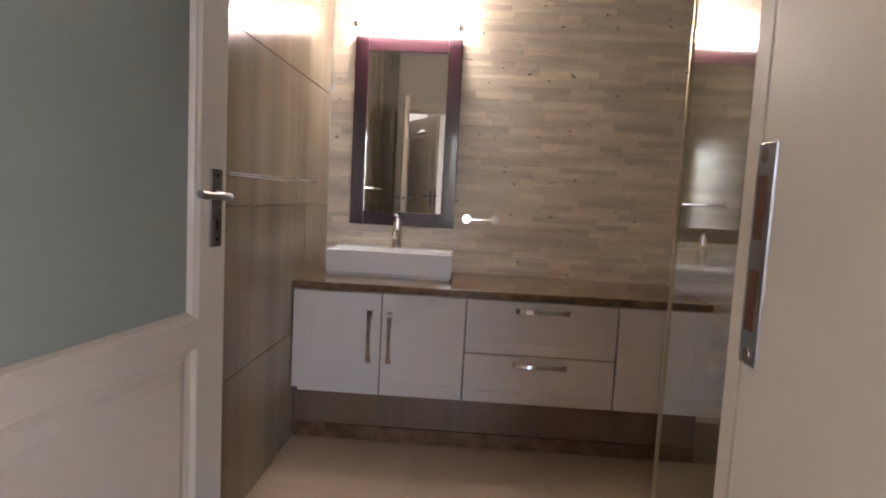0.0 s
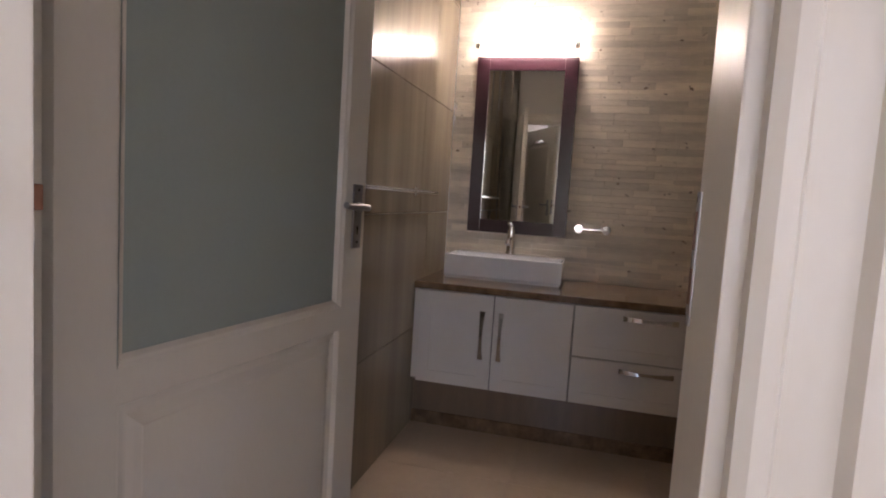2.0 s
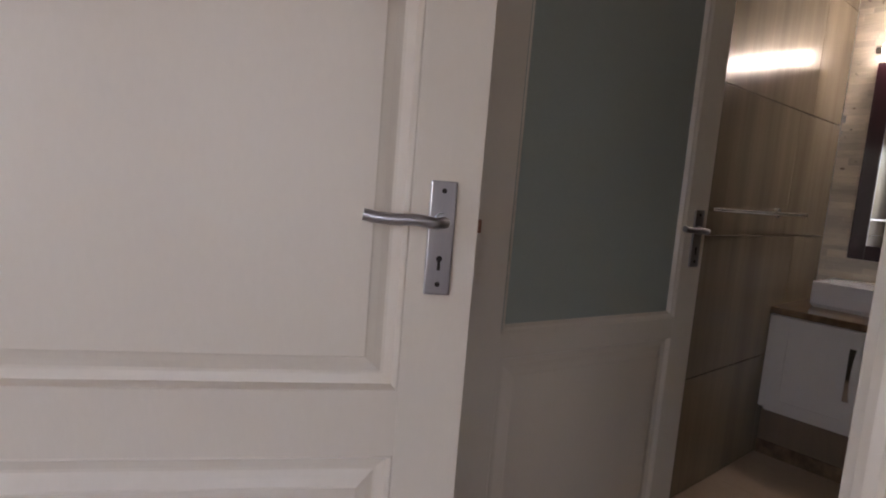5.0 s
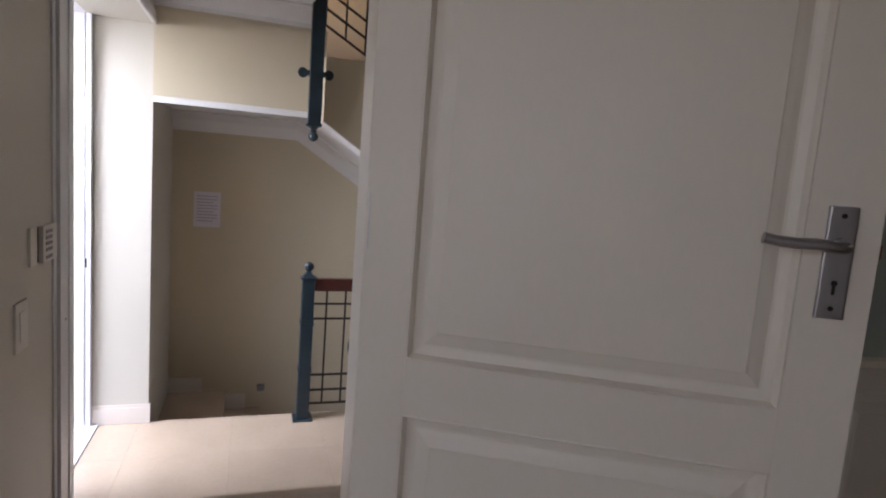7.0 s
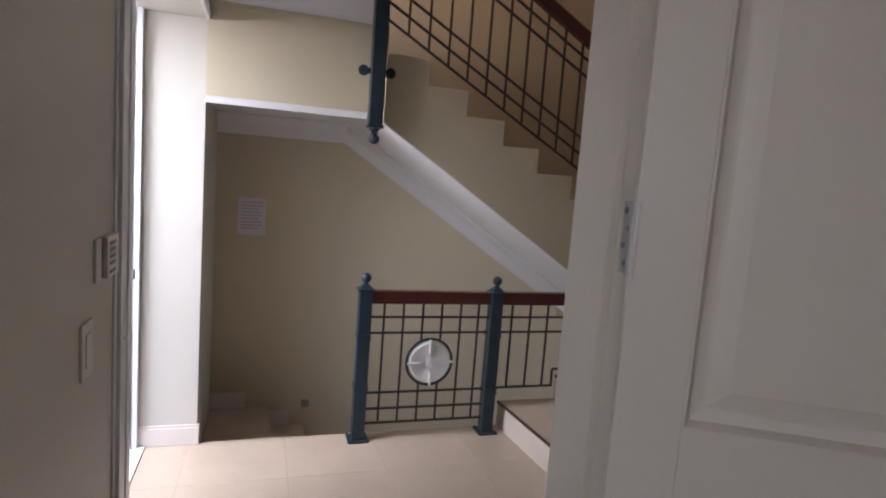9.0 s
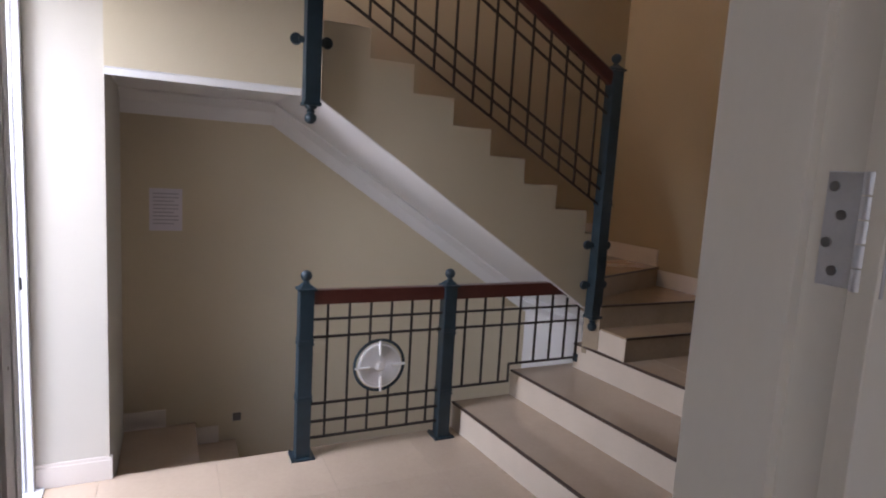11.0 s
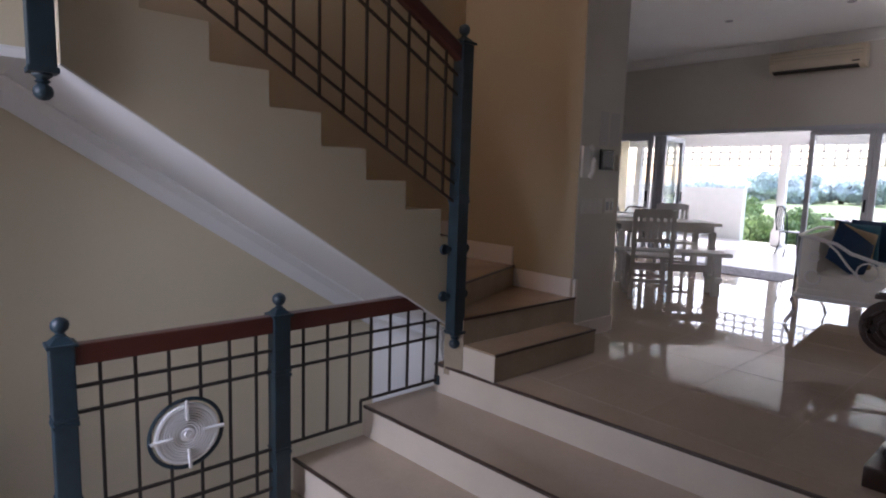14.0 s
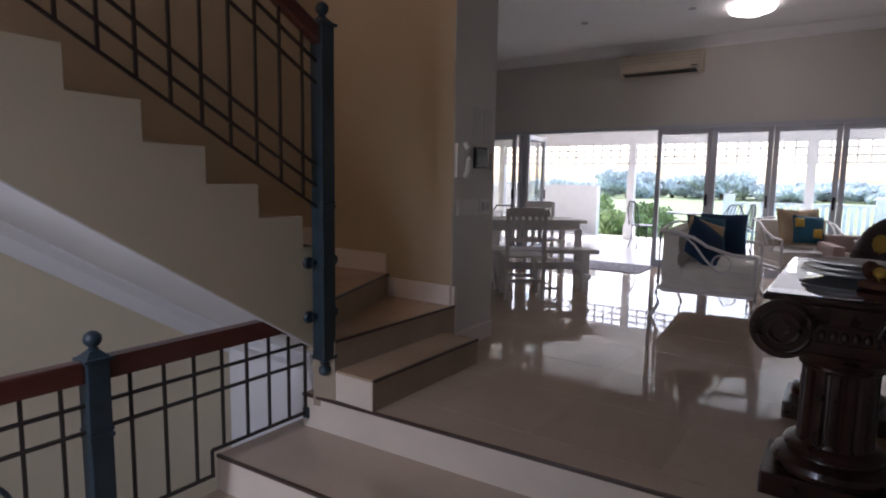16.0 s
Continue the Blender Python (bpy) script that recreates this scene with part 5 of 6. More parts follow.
def daybed(m, width, label):
    """An iron-framed sofa with loose upholstery: x along it, facing -y."""
    d = thing("iron_sofa", label, "sofa", m, group="iron sofas")
    hw, dep = width / 2, 0.39
    for x in (-hw, hw):
        s = 1 if x > 0 else -1
        bm = bmesh.new()
        sweep(bm, [(x, dep, 0.79), (x + s * 0.01, dep - 0.12, 0.785), (x + s * 0.02, dep - 0.28, 0.745), (x + s * 0.02, 0.0, 0.675), (x + s * 0.01, -dep + 0.2, 0.615), (x, -dep, 0.60)], 0.015)
        part("arm", bm, WHITEIRON, d, "sweeping white iron arm", True)
        bm = bmesh.new()
        sweep(bm, [(x, dep - 0.10, 0.775), (x, dep - 0.20, 0.755), (x, dep - 0.29, 0.68), (x, dep - 0.38, 0.56), (x, dep - 0.47, 0.47), (x, dep - 0.52, 0.45)], 0.010)
        part("arm_brace", bm, WHITEIRON, d, "curved white iron brace", True)
        for cy, cz, rr in ((-dep + 0.27, 0.53, 0.075), (dep - 0.13, 0.62, 0.04), (dep - 0.13, 0.44, 0.06)):
            bm = bmesh.new()
            sweep(bm, [(x, cy + rr * math.cos(a * 0.5236), cz + rr * math.sin(a * 0.5236)) for a in range(13)], 0.007)
            part("scroll", bm, WHITEIRON, d, "white iron ring scroll", True)
        for y, q, h in ((dep, 1, 0.79), (-dep, -1, 0.60)):
            bm = bmesh.new()
            sweep(bm, [(x, y + q * 0.045, 0.012), (x, y + q * 0.02, 0.06), (x, y - q * 0.012, 0.13), (x, y + q * 0.012, 0.22), (x, y, 0.32), (x, y, h)], 0.015)
            part("leg", bm, WHITEIRON, d, "curved white iron leg", True)
    bm = bmesh.new()
    for y in (-dep, dep):
        sweep(bm, [(-hw, y, 0.27), (hw, y, 0.27)], 0.014)
    for x in (-hw, hw):
        sweep(bm, [(x, -dep, 0.27), (x, dep, 0.27)], 0.014)
    part("seat_frame", bm, WHITEIRON, d, "", True)
    bm = bmesh.new()
    box(bm, -hw + 0.02, hw - 0.02, -dep - 0.01, dep - 0.03, 0.30, 0.47, 0.05)
    part("mattress", bm, LINEN, d, "cream linen seat mattress", True)
    bm = bmesh.new()
    box(bm, -hw + 0.012, hw - 0.012, -dep - 0.016, dep - 0.02, 0.235, 0.335, 0.012)
    part("valance", bm, LINEN, d, "cream fabric valance")
    bm = bmesh.new()
    box(bm, -hw + 0.015, hw - 0.015, dep - 0.16, dep - 0.015, 0.30, 0.80, 0.05)
    part("back_cushion", bm, LINEN, d, "white padded back", True)
    bm = bmesh.new()
    sweep(bm, [(-hw, dep, 0.79), (-hw * 0.5, dep, 0.82), (0, dep, 0.83), (hw * 0.5, dep, 0.82), (hw, dep, 0.79)], 0.013)
    part("back_rail", bm, WHITEIRON, d, "", True)
    return d


WHITEIRON = material("white painted iron", (0.72, 0.71, 0.71), 0.4, vary=0.06)
DB = pose(6.11, -1.36, L, 0, 0, 5)
daybed(DB, 1.54, "white iron sofa with cream seat and blue cushions")
cushion("cushion", DB @ pose(-0.42, 0.06, 0.66, -18, 32, -42), 0.42, 0.40, 0.15, NAVY, "dark blue square cushion leaning on the sofa back")
cushion("cushion", DB @ pose(-0.02, 0.10, 0.67, -18, 18, -50), 0.42, 0.40, 0.15, BEIGE, "tan square cushion on the sofa")
cushion("cushion", DB @ pose(0.32, 0.12, 0.68, -16, 6, -58), 0.42, 0.42, 0.14, TEAL, "petrol blue square cushion against the sofa back")
cushion("cushion", DB @ pose(0.58, -0.02, 0.69, -14, 0, -80), 0.46, 0.44, 0.14, NAVY, "dark blue square cushion on the sofa")
D2 = pose(8.0, -1.98, L, 0, 0, -60)
daybed(D2, 0.82, "white iron armchair with patterned cushion")
cushion("cushion", D2 @ pose(0, 0.10, 0.72, -18, 0, 0), 0.50, 0.46, 0.16, BEIGE, "tan cushion on the iron armchair")
cushion("cushion", D2 @ pose(0.03, -0.06, 0.70, -18, 4, 0), 0.36, 0.34, 0.12, TEAL, "teal and mustard patch cushion")
for px, pz, sz in ((0.10, 0.66, 0.13), (-0.10, 0.79, 0.11)):
    cushion("cushion_patch", D2 @ pose(px, -0.115, pz, -18, 4, 0), sz, sz, 0.05, MUSTARD, "mustard patch sewn on a cushion")
arm = thing("armchair", "low pinkish upholstered armchair by the glass doors", "armchair", pose(7.75, -2.62, L, 0, 0, -75))
for nm, dims in (("seat", (-0.35, 0.35, -0.35, 0.30, 0.12, 0.42)), ("backrest", (-0.35, 0.35, 0.22, 0.40, 0.40, 0.66)), ("armrest", (-0.42, -0.30, -0.35, 0.35, 0.12, 0.58)), ("armrest", (0.30, 0.42, -0.35, 0.35, 0.12, 0.58))):
    boxpart(nm, dims, BEIGE2, arm, 0.04)
for x in (-0.34, 0.34):
    for y in (-0.28, 0.30):
        boxpart("foot", (x - 0.03, x + 0.03, y - 0.03, y + 0.03, 0, 0.125), CARVED, arm, 0.004)


def console():
    """A carved console table on two fluted columns."""
    c = thing("console_table", "dark carved mahogany console on fluted ionic columns", "console table", pose(0, 0, L))
    top = 0.792
    boxpart("tabletop", (2.455, 3.84, -2.78, -2.172, top - 0.022, top), CARVED, c, 0.006)
    boxpart("glass_top", (2.462, 3.833, -2.773, -2.179, top + 0.001, top + 0.008), TOPGLOSS, c, 0.002, "glossy dark glass table top")
    boxpart("frieze", (2.50, 3.80, -2.73, -2.215, top - 0.10, top - 0.022), CARVED, c, 0.006)
    for x in (2.60, 3.52):
        y = -2.445
        boxpart("plinth", (x - 0.185, x + 0.185, y - 0.235, y + 0.235, 0, 0.092), CARVED, c, 0.012)
        bm = bmesh.new()
        lathe(bm, [(0.188, 0.092), (0.208, 0.106), (0.214, 0.124), (0.206, 0.144), (0.184, 0.158), (0.160, 0.163), (0.158, 0.172), (0.170, 0.180), (0.174, 0.191), (0.166, 0.203), (0.150, 0.210), (0.132, 0.214)], 32, Matrix.Translation((x, y, 0)))
        part("base_moulding", bm, CARVED, c, "", True)
        bm = bmesh.new()
        seg, rows = 96, []
        for z, k in ((0.212, 1.0), (0.230, 0.97), (0.50, 0.955), (0.515, 0.98)):
            ringv = []
            for i in range(seg):
                a = 2 * math.pi * i / seg
                dip = 0.014 * max(0.0, math.sin(a * 16)) if 0.22 < z < 0.51 else 0.0
                r = 0.135 * k - dip
                ringv.append(bm.verts.new((x + r * math.cos(a), y + r * math.sin(a), z)))
            rows.append(ringv)
        for a, b in zip(rows, rows[1:]):
            for i in range(seg):
                bm.faces.new((a[i], a[(i + 1) % seg], b[(i + 1) % seg], b[i]))
        part("fluted_shaft", bm, CARVED, c)
        bm = bmesh.new()
        lathe(bm, [(0.128, 0.512), (0.142, 0.520), (0.142, 0.530), (0.150, 0.545), (0.170, 0.562), (0.186, 0.590)], 32, Matrix.Translation((x, y, 0)))
        box(bm, x - 0.165, x + 0.165, y - 0.20, y + 0.20, 0.585, 0.770, 0.010)
        box(bm, x - 0.176, x + 0.176, y - 0.21, y + 0.21, 0.690, 0.704, 0.004)
        box(bm, x - 0.174, x + 0.174, y - 0.21, y + 0.21, 0.628, 0.638, 0.003)
        part("capital", bm, CARVED, c, "carved capital block")
        for s in (-1, 1):
            bm = bmesh.new()
            cy, cz = y + s * 0.196, 0.668
            rod(bm, (x - 0.185, cy, cz), (x + 0.185, cy, cz), 0.112, 32)
            rod(bm, (x - 0.188, cy, cz), (x + 0.188, cy, cz), 0.030, 20)
            part("volute", bm, CARVED, c, "scroll volute", True)
            for xe in (x - 0.188, x + 0.188):
                bm = bmesh.new()
                pts = []
                for i in range(44):
                    a, r = i * 0.36, 0.105 * (1 - i / 52)
                    pts.append((xe, cy - s * r * math.sin(a), cz + r * math.cos(a)))
                sweep(bm, pts, 0.009, 8)
                part("spiral", bm, CARVED, c, "raised spiral carving", True)
        bm = bmesh.new()
        for i in range(7):
            yy = y - 0.105 + i * 0.035
            lathe(bm, [(0.002, -0.020), (0.012, -0.012), (0.015, 0), (0.010, 0.014), (0.002, 0.020)], 10, Matrix.Translation((x - 0.168, yy, 0.664)))
        part("egg_carving", bm, CARVED, c, "row of carved eggs", True)
    boxpart("shelf", (2.75, 3.40, -2.56, -2.33, 0.03, 0.07), CARVED, c, 0.005)
    zt = L + top + 0.009
    p = thing("platter_stack", "stacked white and glass platters on the console", "platters", pose(3.10, -2.45, zt))
    for i, (r, h, mat) in enumerate(((0.20, 0.0, GLASSWARE), (0.19, 0.022, GLASSWARE), (0.17, 0.044, PORCELAIN))):
        bm = bmesh.new()
        lathe(bm, [(r * 0.5, h), (r * 0.55, h + 0.004), (r * 0.8, h + 0.014), (r, h + 0.026), (r, h + 0.030), (r * 0.8, h + 0.020), (r * 0.5, h + 0.011), (0.002, h + 0.011)], 36)
        part("platter", bm, mat, p, "white porcelain platter" if mat is PORCELAIN else "clear ribbed glass platter", True)
    f = thing("dried_arrangement", "small brown and orange dried flower arrangement", "flower arrangement", pose(2.80, -2.555, zt))
    rnd = random.Random(4)
    for k in range(14):
        bm = bmesh.new()
        q = (rnd.uniform(-0.07, 0.07), rnd.uniform(-0.06, 0.06), rnd.uniform(0.02, 0.10))
        lathe(bm, [(0.003, -0.02), (0.02, -0.012), (0.028, 0.003), (0.018, 0.015), (0.004, 0.012)], 9, Matrix.Translation(q) @ pose(0, 0, 0, rnd.uniform(-60, 60), rnd.uniform(-60, 60), 0))
        part("flower", bm, MUSTARD if k % 5 == 0 else DRIED, f, "", True)
    bm = bmesh.new()
    lathe(bm, [(0.07, 0), (0.085, 0.01), (0.08, 0.03), (0.06, 0.035)], 20)
    part("bowl", bm, DRIED, f, "dark brown bowl", True)
    g = thing("woven_dome", "dark ribbed woven dome with orange ornament", "woven basket", pose(3.66, -2.66, zt))
    bm = bmesh.new()
    prof = []
    for i in range(26):
        a = math.pi / 2 * i / 25
        prof.append((max(0.004, 0.22 * math.cos(a)) + 0.005 * (i % 2), 0.27 * math.sin(a)))
    lathe(bm, [(0.20, 0.0)] + prof, 40)
    part("shell", bm, WICKER, g, "", True)
    bm = bmesh.new()
    lathe(bm, [(0.003, -0.07), (0.035, -0.05), (0.05, -0.01), (0.045, 0.04), (0.02, 0.065), (0.003, 0.07)], 16, Matrix.Translation((-0.20, 0.10, 0.13)) @ Matrix.Scale(0.7, 4))
    part("ornament", bm, MUSTARD, g, "orange-yellow ornament", True)


TOPGLOSS = material("glossy table glass", (0.02, 0.014, 0.012), 0.018, vary=0.2, coat=1.0)
GLASSWARE = material("milky glassware", (0.74, 0.77, 0.80), 0.12, vary=0.05)
DRIED = material("dried brown petals", (0.12, 0.05, 0.03), 0.8, vary=0.4, scale=30)
console()

# ---- terrace and garden ----
bm = bmesh.new()
box(bm, -300, 900, -900, 900, -0.5, 0.20)
g = tagged(link("ground", bm, GRASS), "green garden lawn reaching into the distance", kind="structure")
g.matrix_world = Matrix.Translation((310, 0, 0))
setting("terrace_floor", TERRACE, (8.74, 13.6, -7, 9, -0.3, L - 0.03), label="pale tiled terrace floor", category="floor")
setting("terrace_roof", POSTWHITE, (8.74, 13.5, -7, 9, 2.95, 3.1), label="white terrace roof soffit", category="roof")
setting("terrace_beam", POSTWHITE, (12.95, 13.1, -7, 9, 2.66, 2.95), label="white terrace edge beam")
setting("terrace_side_wall", CREAM, (8.74, 12.9, 5.2, 5.4, L - 0.1, 2.95), label="cream terrace side wall", category="wall")
for y in (1.65, -1.75, 4.95, -5.2):
    p = thing("terrace_post", "white square terrace post with moulded base", "post", pose(13.03, y, L - 0.03), group="terrace posts")
    boxpart("shaft", (-0.075, 0.075, -0.075, 0.075, 0.30, 2.13), POSTWHITE, p, 0.006)
    boxpart("base", (-0.11, 0.11, -0.11, 0.11, 0, 0.31), POSTWHITE, p, 0.008)
    boxpart("collar", (-0.095, 0.095, -0.095, 0.095, 0.31, 0.36), POSTWHITE, p, 0.005)
for ya, yb in ((1.73, 4.87), (-1.67, 1.57), (-5.12, -1.83)):
    t = thing("terrace_lattice", "white square lattice frieze under the terrace beam", "lattice", group="terrace lattice friezes")
    for z in (2.225, 2.37, 2.515, 2.65):
        boxpart("lath", (13.01, 13.04, ya, yb, z - 0.018, z + 0.018), POSTWHITE, t, 0.0)
    n = int((yb - ya) / 0.20)
    for i in range(n + 1):
        y = ya + (yb - ya) * i / n
        boxpart("lath", (13.015, 13.037, y - 0.016, y + 0.016, 2.225, 2.65), POSTWHITE, t, 0.0)


def garden_fence():
    f = thing("garden_balustrade", "white slatted garden balustrade beside the pool", "balustrade")
    for z0, z1 in ((1.31, 1.37), (0.62, 0.67)):
        boxpart("rail", (15.96, 16.04, -9, 0.1, z0, z1), POSTWHITE, f, 0.004)
    for i in range(64):
        y = -9 + i * 0.142
        boxpart("baluster", (15.98, 16.02, y - 0.035, y + 0.035, 0.2, 1.31), POSTWHITE, f, 0.0)
    for y in (0.1, -3.0, -6.0):
        boxpart("pillar", (15.9, 16.1, y - 0.12, y + 0.12, 0.2, 1.55), POSTWHITE, f, 0.01)


garden_fence()
setting("pool_water", WATER, (13.9, 15.6, -8, 0.6, 0.1, 0.33), label="blue swimming pool water", category="pool")


def leaves(bm, centre, radius, count, size, rnd):
    c = Vector(centre)
    for _ in range(count):
        v = Vector((rnd.gauss(0, 1), rnd.gauss(0, 1), rnd.gauss(0, 0.8)))
        v = v.normalized() * (rnd.random() ** 0.4)
        p = c + Vector((v.x * radius[0], v.y * radius[1], v.z * radius[2]))
        q = Euler((rnd.uniform(0, 6.3), rnd.uniform(0, 6.3), rnd.uniform(0, 6.3))).to_matrix()
        s = size * rnd.uniform(0.6, 1.3)
        vs = [bm.verts.new(p + q @ Vector(w) * s) for w in ((-0.5, 0, 0), (0, -0.28, 0.08), (0.6, 0, 0), (0, 0.28, 0.08))]
        bm.faces.new(vs)


def shrub(x, y, w, h, seed):
    rnd = random.Random(seed)
    s = thing("garden_shrub", "bushy green garden shrub beyond the terrace", "shrub", pose(x, y, 0.2), group="garden shrubs")
    bm = bmesh.new()
    for k in range(5):
        a = rnd.uniform(0, 6.3)
        rod(bm, (0, 0, -0.05), (0.3 * w * math.cos(a), 0.3 * w * math.sin(a), h * 0.6), 0.03, 6, 0.012)
    part("stems", bm, BARK, s)
    bm = bmesh.new()
    for k in range(9):
        leaves(bm, (rnd.uniform(-0.5, 0.5) * w, rnd.uniform(-0.5, 0.5) * w, rnd.uniform(0.15, 0.8) * h), (0.32 * w, 0.32 * w, 0.26 * h), 330, 0.13, rnd)
    part("crown", bm, LEAF, s)


shrub(15.4, 3.2, 1.0, 0.85, 1)
shrub(16.4, 2.6, 0.9, 0.75, 2)
shrub(17.5, 4.4, 1.3, 1.35, 3)
shrub(18.5, 3.0, 1.2, 1.0, 5)


def far_tree(x, y, h, w, seed):
    rnd = random.Random(seed)
    s = thing("far_tree", "far green tree with haze painted into its leaves", "tree", pose(x, y, 0.15), group="far trees")
    bm = bmesh.new()
    rod(bm, (0, 0, 0), (0, 0, h * 0.5), 0.3, 8, 0.15)
    for k in range(5):
        a = k * 1.3
        rod(bm, (0, 0, h * 0.35), (w * 0.35 * math.cos(a), w * 0.35 * math.sin(a), h * 0.7), 0.14, 6, 0.05)
    part("trunk", bm, BARK, s)
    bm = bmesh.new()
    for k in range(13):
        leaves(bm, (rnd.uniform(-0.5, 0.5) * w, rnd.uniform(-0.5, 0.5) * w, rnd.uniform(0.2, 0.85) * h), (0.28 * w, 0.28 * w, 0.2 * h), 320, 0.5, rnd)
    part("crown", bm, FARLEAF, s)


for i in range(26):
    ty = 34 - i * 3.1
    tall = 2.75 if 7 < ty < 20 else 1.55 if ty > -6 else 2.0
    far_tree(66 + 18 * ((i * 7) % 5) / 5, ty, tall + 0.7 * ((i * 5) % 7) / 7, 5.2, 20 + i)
# added white wall in place of the blown-out glare beside the shrubs
setting("garden_glare_wall", POSTWHITE, (13.9, 14.1, 2.75, 7.5, 0.15, 1.72), label="added white wall standing in for garden glare", category="wall")


def garden_table():
    t = thing("patio_table", "round pale cast iron patio table on the terrace", "table", pose(11.35, 0.0, L - 0.03))
    bm = bmesh.new()
    lathe(bm, [(0.02, 0.70), (0.42, 0.70), (0.43, 0.715), (0.42, 0.73), (0.02, 0.73)], 28)
    part("tabletop", bm, POSTWHITE, t, "", True)
    bm = bmesh.new()
    lathe(bm, [(0.20, 0), (0.21, 0.02), (0.05, 0.05), (0.03, 0.35), (0.04, 0.66), (0.12, 0.70)], 16)
    part("pedestal", bm, IRON, t, "dark iron pedestal", True)
    for x, y, a in ((11.3, 0.85, 40), (11.75, -0.75, 200), (11.0, -0.6, 150)):
        c = thing("patio_chair", "dark cast iron lattice-back patio chair", "chair", pose(x, y, L - 0.03, 0, 0, a), group="patio chairs")
        bm = bmesh.new()
        lathe(bm, [(0.01, 0.43), (0.21, 0.43), (0.22, 0.44), (0.21, 0.45), (0.01, 0.45)], 20)
        part("seat", bm, IRON, c, "", True)
        for sx in (-0.15, 0.15):
            for sy in (-0.15, 0.15):
                bm = bmesh.new()
                sweep(bm, [(sx * 1.3, sy * 1.3, 0), (sx, sy, 0.2), (sx, sy, 0.43)], 0.012)
                part("leg", bm, IRON, c, "", True)
        bm = bmesh.new()
        sweep(bm, [(-0.22, 0.18, 0.44), (-0.24, 0.22, 0.75), (-0.12, 0.24, 0.90), (0.12, 0.24, 0.90), (0.24, 0.22, 0.75), (0.22, 0.18, 0.44)], 0.012)
        for i in range(5):
            u = -0.16 + i * 0.08
            sweep(bm, [(u, 0.19, 0.45), (u + 0.06, 0.215, 0.65), (u - 0.05, 0.23, 0.89)], 0.007, 6)
        part("backrest", bm, IRON, c, "dark openwork back", True)


garden_table()

# ---- bedroom window behind the camera ----
w = thing("window_bedroom", "bright white-framed bedroom window", "window", kind="structure")
for a in ((-5.4, -5.33, 1.3, 2.85), (-3.52, -3.45, 1.3, 2.85), (-5.33, -3.52, 1.3, 1.37), (-5.33, -3.52, 2.78, 2.85), (-4.46, -4.39, 1.37, 2.78)):
    boxpart("window_frame", (-3.11, -3.04, *a), TRIM, w, 0.004)
bm = bmesh.new()
box(bm, -3.08, -3.072, -5.34, -3.51, 1.36, 2.79)
pn = part("pane", bm, CLEAR, w, "clear window pane")
pn.visible_shadow = False

# invented window around the fill lamp, never in view
w = thing("added_side_window", "added white-framed side window out of view", "window", kind="structure")
for a in ((-2.8, -2.73, 1.3, 2.85), (-1.27, -1.2, 1.3, 2.85), (-2.73, -1.27, 1.3, 1.37), (-2.73, -1.27, 2.78, 2.85), (-2.035, -1.965, 1.37, 2.78)):
    boxpart("window_frame", (a[0], a[1], -6.385, -6.315, a[2], a[3]), TRIM, w, 0.004)
bm = bmesh.new()
box(bm, -2.74, -1.26, -6.354, -6.346, 1.36, 2.79)
pn = part("pane", bm, CLEAR, w, "clear window pane")
pn.visible_shadow = False

# ---- tiles, one by one ----
_tile_meshes = {}


def slab_mesh(w, d, t, mat, key):
    k = (round(w, 3), round(d, 3), round(t, 3), key)
    if k not in _tile_meshes:
        me = bpy.data.meshes.new("tile")
        c = 0.0015
        a = [(c, c, t), (w - c, c, t), (w - c, d - c, t), (c, d - c, t), (0, 0, t - c), (w, 0, t - c), (w, d, t - c), (0, d, t - c), (0, 0, 0), (w, 0, 0), (w, d, 0), (0, d, 0)]
        f = [(0, 1, 2, 3)] + [(j, 4 + j, 4 + (j + 1) % 4, (j + 1) % 4)[::-1] for j in range(4)] + [(4 + j, 8 + j, 8 + (j + 1) % 4, 4 + (j + 1) % 4)[::-1] for j in range(4)]
        me.from_pydata(a, [], [tuple(reversed(q)) if i else q for i, q in enumerate(f)])
        me.materials.append(mat)
        bmx = bmesh.new()
        bmx.from_mesh(me)
        bmesh.ops.recalc_face_normals(bmx, faces=bmx.faces[:])
        bmx.to_mesh(me)
        bmx.free()
        _tile_meshes[k] = me
    return _tile_meshes[k]


def pave(parent, x0, x1, y0, y1, z, ox, oy, size, gap, mat, key, name="tile"):
    """Square tiles cut to a rectangle, on a grid through (ox, oy)."""
    i0, i1 = math.floor((x0 - ox) / size), math.ceil((x1 - ox) / size)
    j0, j1 = math.floor((y0 - oy) / size), math.ceil((y1 - oy) / size)
    for i in range(i0, i1):
        for j in range(j0, j1):
            a, b = max(x0, ox + i * size), min(x1, ox + (i + 1) * size)
            c, d = max(y0, oy + j * size), min(y1, oy + (j + 1) * size)
            if b - a > 0.03 and d - c > 0.03:
                t = new(name, slab_mesh(b - a - gap, d - c - gap, 0.010, mat, key))
                t.parent = parent
                t.location = (a + gap / 2, c + gap / 2, z - 0.010)


pave(bpy.data.objects["floor_hall_slab"], -1.45, 1.10, -1.55, 0.10, 0.0, -0.483, -0.452, 0.60, 0.0025, TILE, "hall")
pave(bpy.data.objects["floor_living_slab"], 2.345, 8.54, -2.93, 6.0, L, 2.95, -1.25, 0.60, 0.0025, TILE, "hall")
pave(bpy.data.objects["floor_lobby_slab"], 0.0, 3.05, -6.2, -3.10, L, 0.75, -3.10, 0.60, 0.0025, TILE, "hall")
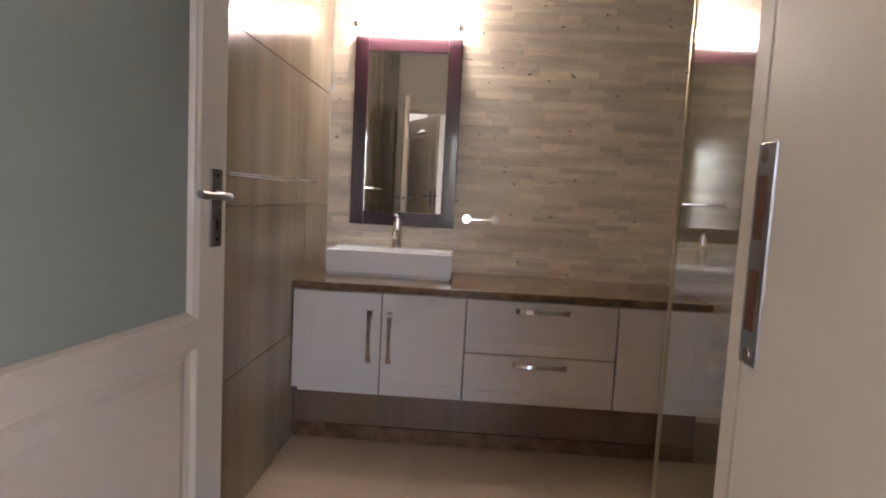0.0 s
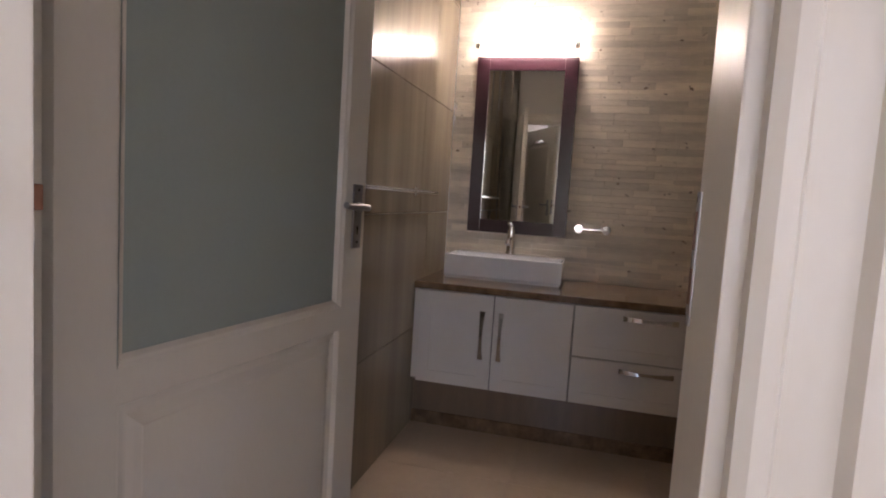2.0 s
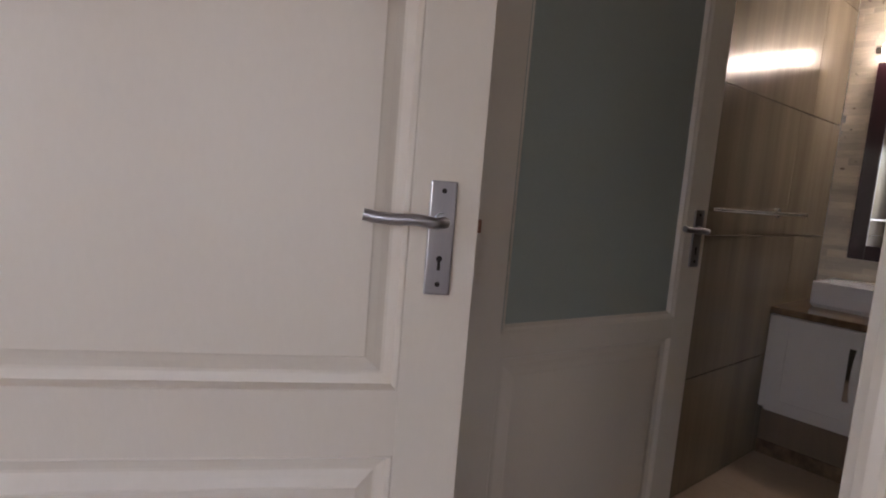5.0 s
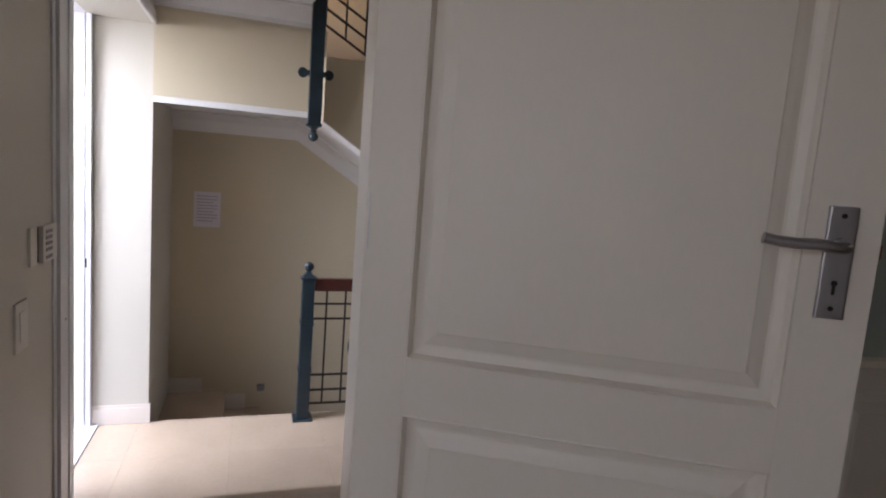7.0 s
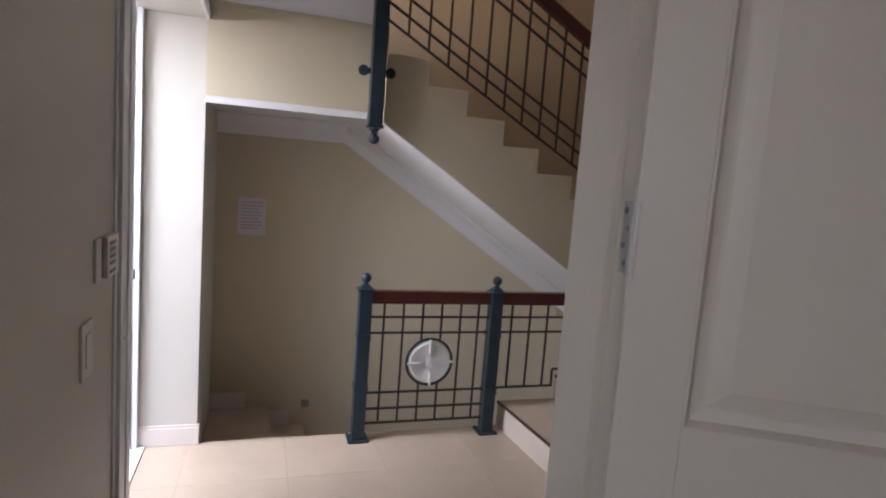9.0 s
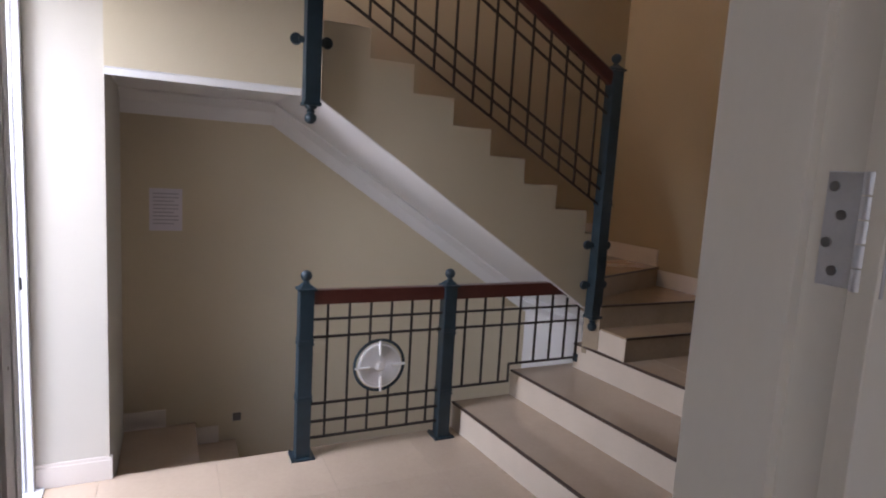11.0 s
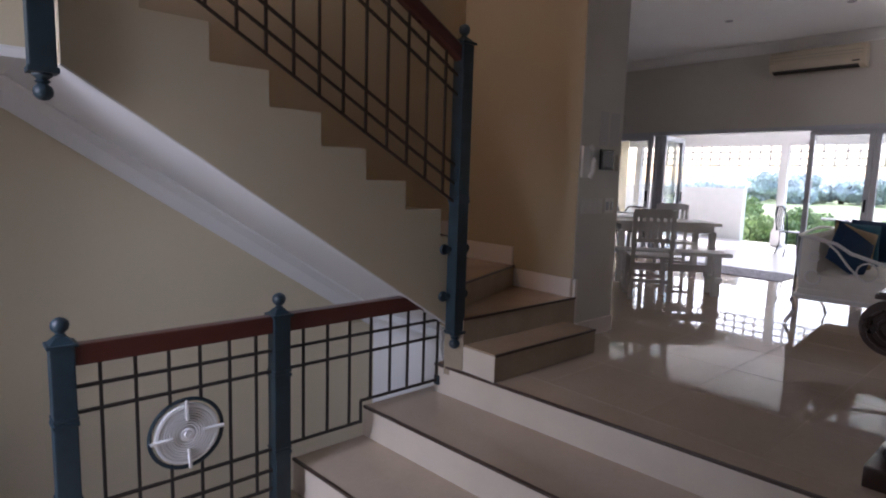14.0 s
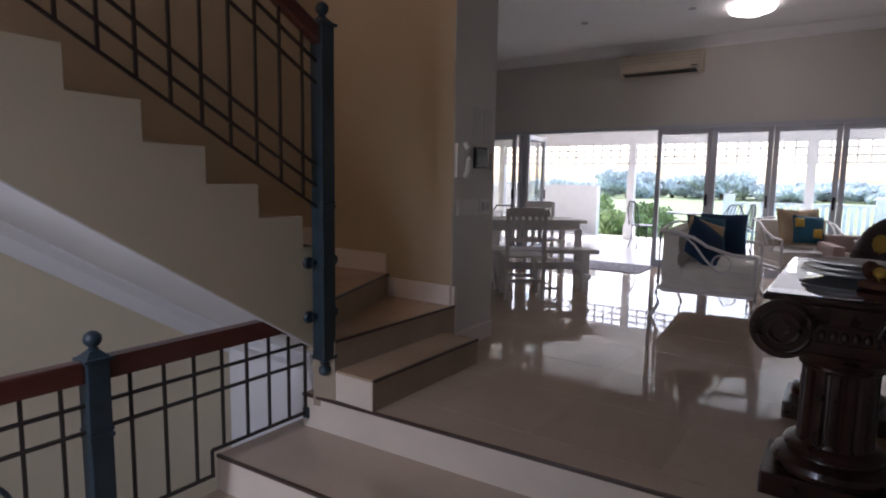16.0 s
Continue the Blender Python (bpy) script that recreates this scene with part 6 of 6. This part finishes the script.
pave(bpy.data.objects["floor_lobby_slab"], -1.3, 0.95, -2.93, -2.0, L, 0.35, -1.25, 0.60, 0.0025, TILE, "hall")



def wall_tiles():
    """Large vein tiles on the bathroom's side wall."""
    core = bpy.data.objects["wall_bath_north_core"]
    z0, h, n = L - 0.074, 0.60, 0
    for r in range(5):
        x = 0.74 - (0.0 if r % 2 else 0.15)
        while x < 3.574:
            xa, xb = max(x, 0.74), min(x + 1.2, 3.574)
            za, zb = max(z0 + r * h, L), min(z0 + (r + 1) * h, 3.2)
            if xb - xa > 0.03:
                me = slab_mesh(xb - xa - 0.003, zb - za - 0.003, 0.011, WALLTILE, "wall")
                t = new("tile", me)
                t.parent = core
                t.matrix_local = Matrix.Translation((xa + 0.0015, -3.086, za + 0.0015)) @ Matrix(((1, 0, 0, 0), (0, 0, -1, 0), (0, 1, 0, 0), (0, 0, 0, 1)))
            x += 1.2


wall_tiles()


def strip_wall():
    """Thin travertine strips laid like narrow bricks on the vanity wall."""
    core = bpy.data.objects["wall_bath_east_core"]
    rnd = random.Random(11)
    lengths, depths = (0.12, 0.18, 0.24, 0.32), (0.014, 0.015, 0.0165)
    stuff = bmesh.new()
    z, count = L, 0
    while z < 3.19:
        h = rnd.choice((0.026, 0.033, 0.033, 0.040))
        y = -3.097 + rnd.uniform(0, 0.12)
        while y > -6.18:
            ln = rnd.choice(lengths)
            d = rnd.choice(depths)
            ya, yb = max(y - ln, -6.2), min(y, -3.099)
            if yb - ya > 0.02:
                inside = -4.9 < (ya + yb) / 2 < -3.11 and 1.55 < z < 2.9
                if inside and count < 300 and ya > -4.55 and abs((ya + yb) / 2 - (ya + ln / 2)) < 0.001:
                    me = slab_mesh(ln - 0.0008, h - 0.0008, d, STRIP, "strip")
                    t = new("stone_strip", me)
                    t.parent = core
                    t.matrix_local = Matrix.Translation((3.592, yb - 0.0004, z)) @ Matrix(((0, 0, -1, 0), (-1, 0, 0, 0), (0, 1, 0, 0), (0, 0, 0, 1)))
                    count += 1
                else:
                    v = [stuff.verts.new(p) for p in ((3.592 - d, ya + 0.0004, z), (3.592 - d, yb - 0.0004, z), (3.592 - d, yb - 0.0004, z + h - 0.0008), (3.592 - d, ya + 0.0004, z + h - 0.0008), (3.592, ya + 0.0004, z), (3.592, yb - 0.0004, z), (3.592, yb - 0.0004, z + h - 0.0008), (3.592, ya + 0.0004, z + h - 0.0008))]
                    for q in ((0, 1, 2, 3), (0, 4, 5, 1), (1, 5, 6, 2), (2, 6, 7, 3), (3, 7, 4, 0)):
                        stuff.faces.new([v[i] for i in q])
            y -= ln
        z += h
    ob = part("stone_strips", stuff, STRIP, core, "narrow travertine strip stones")
    tagged(ob, kind="stuff")


strip_wall()
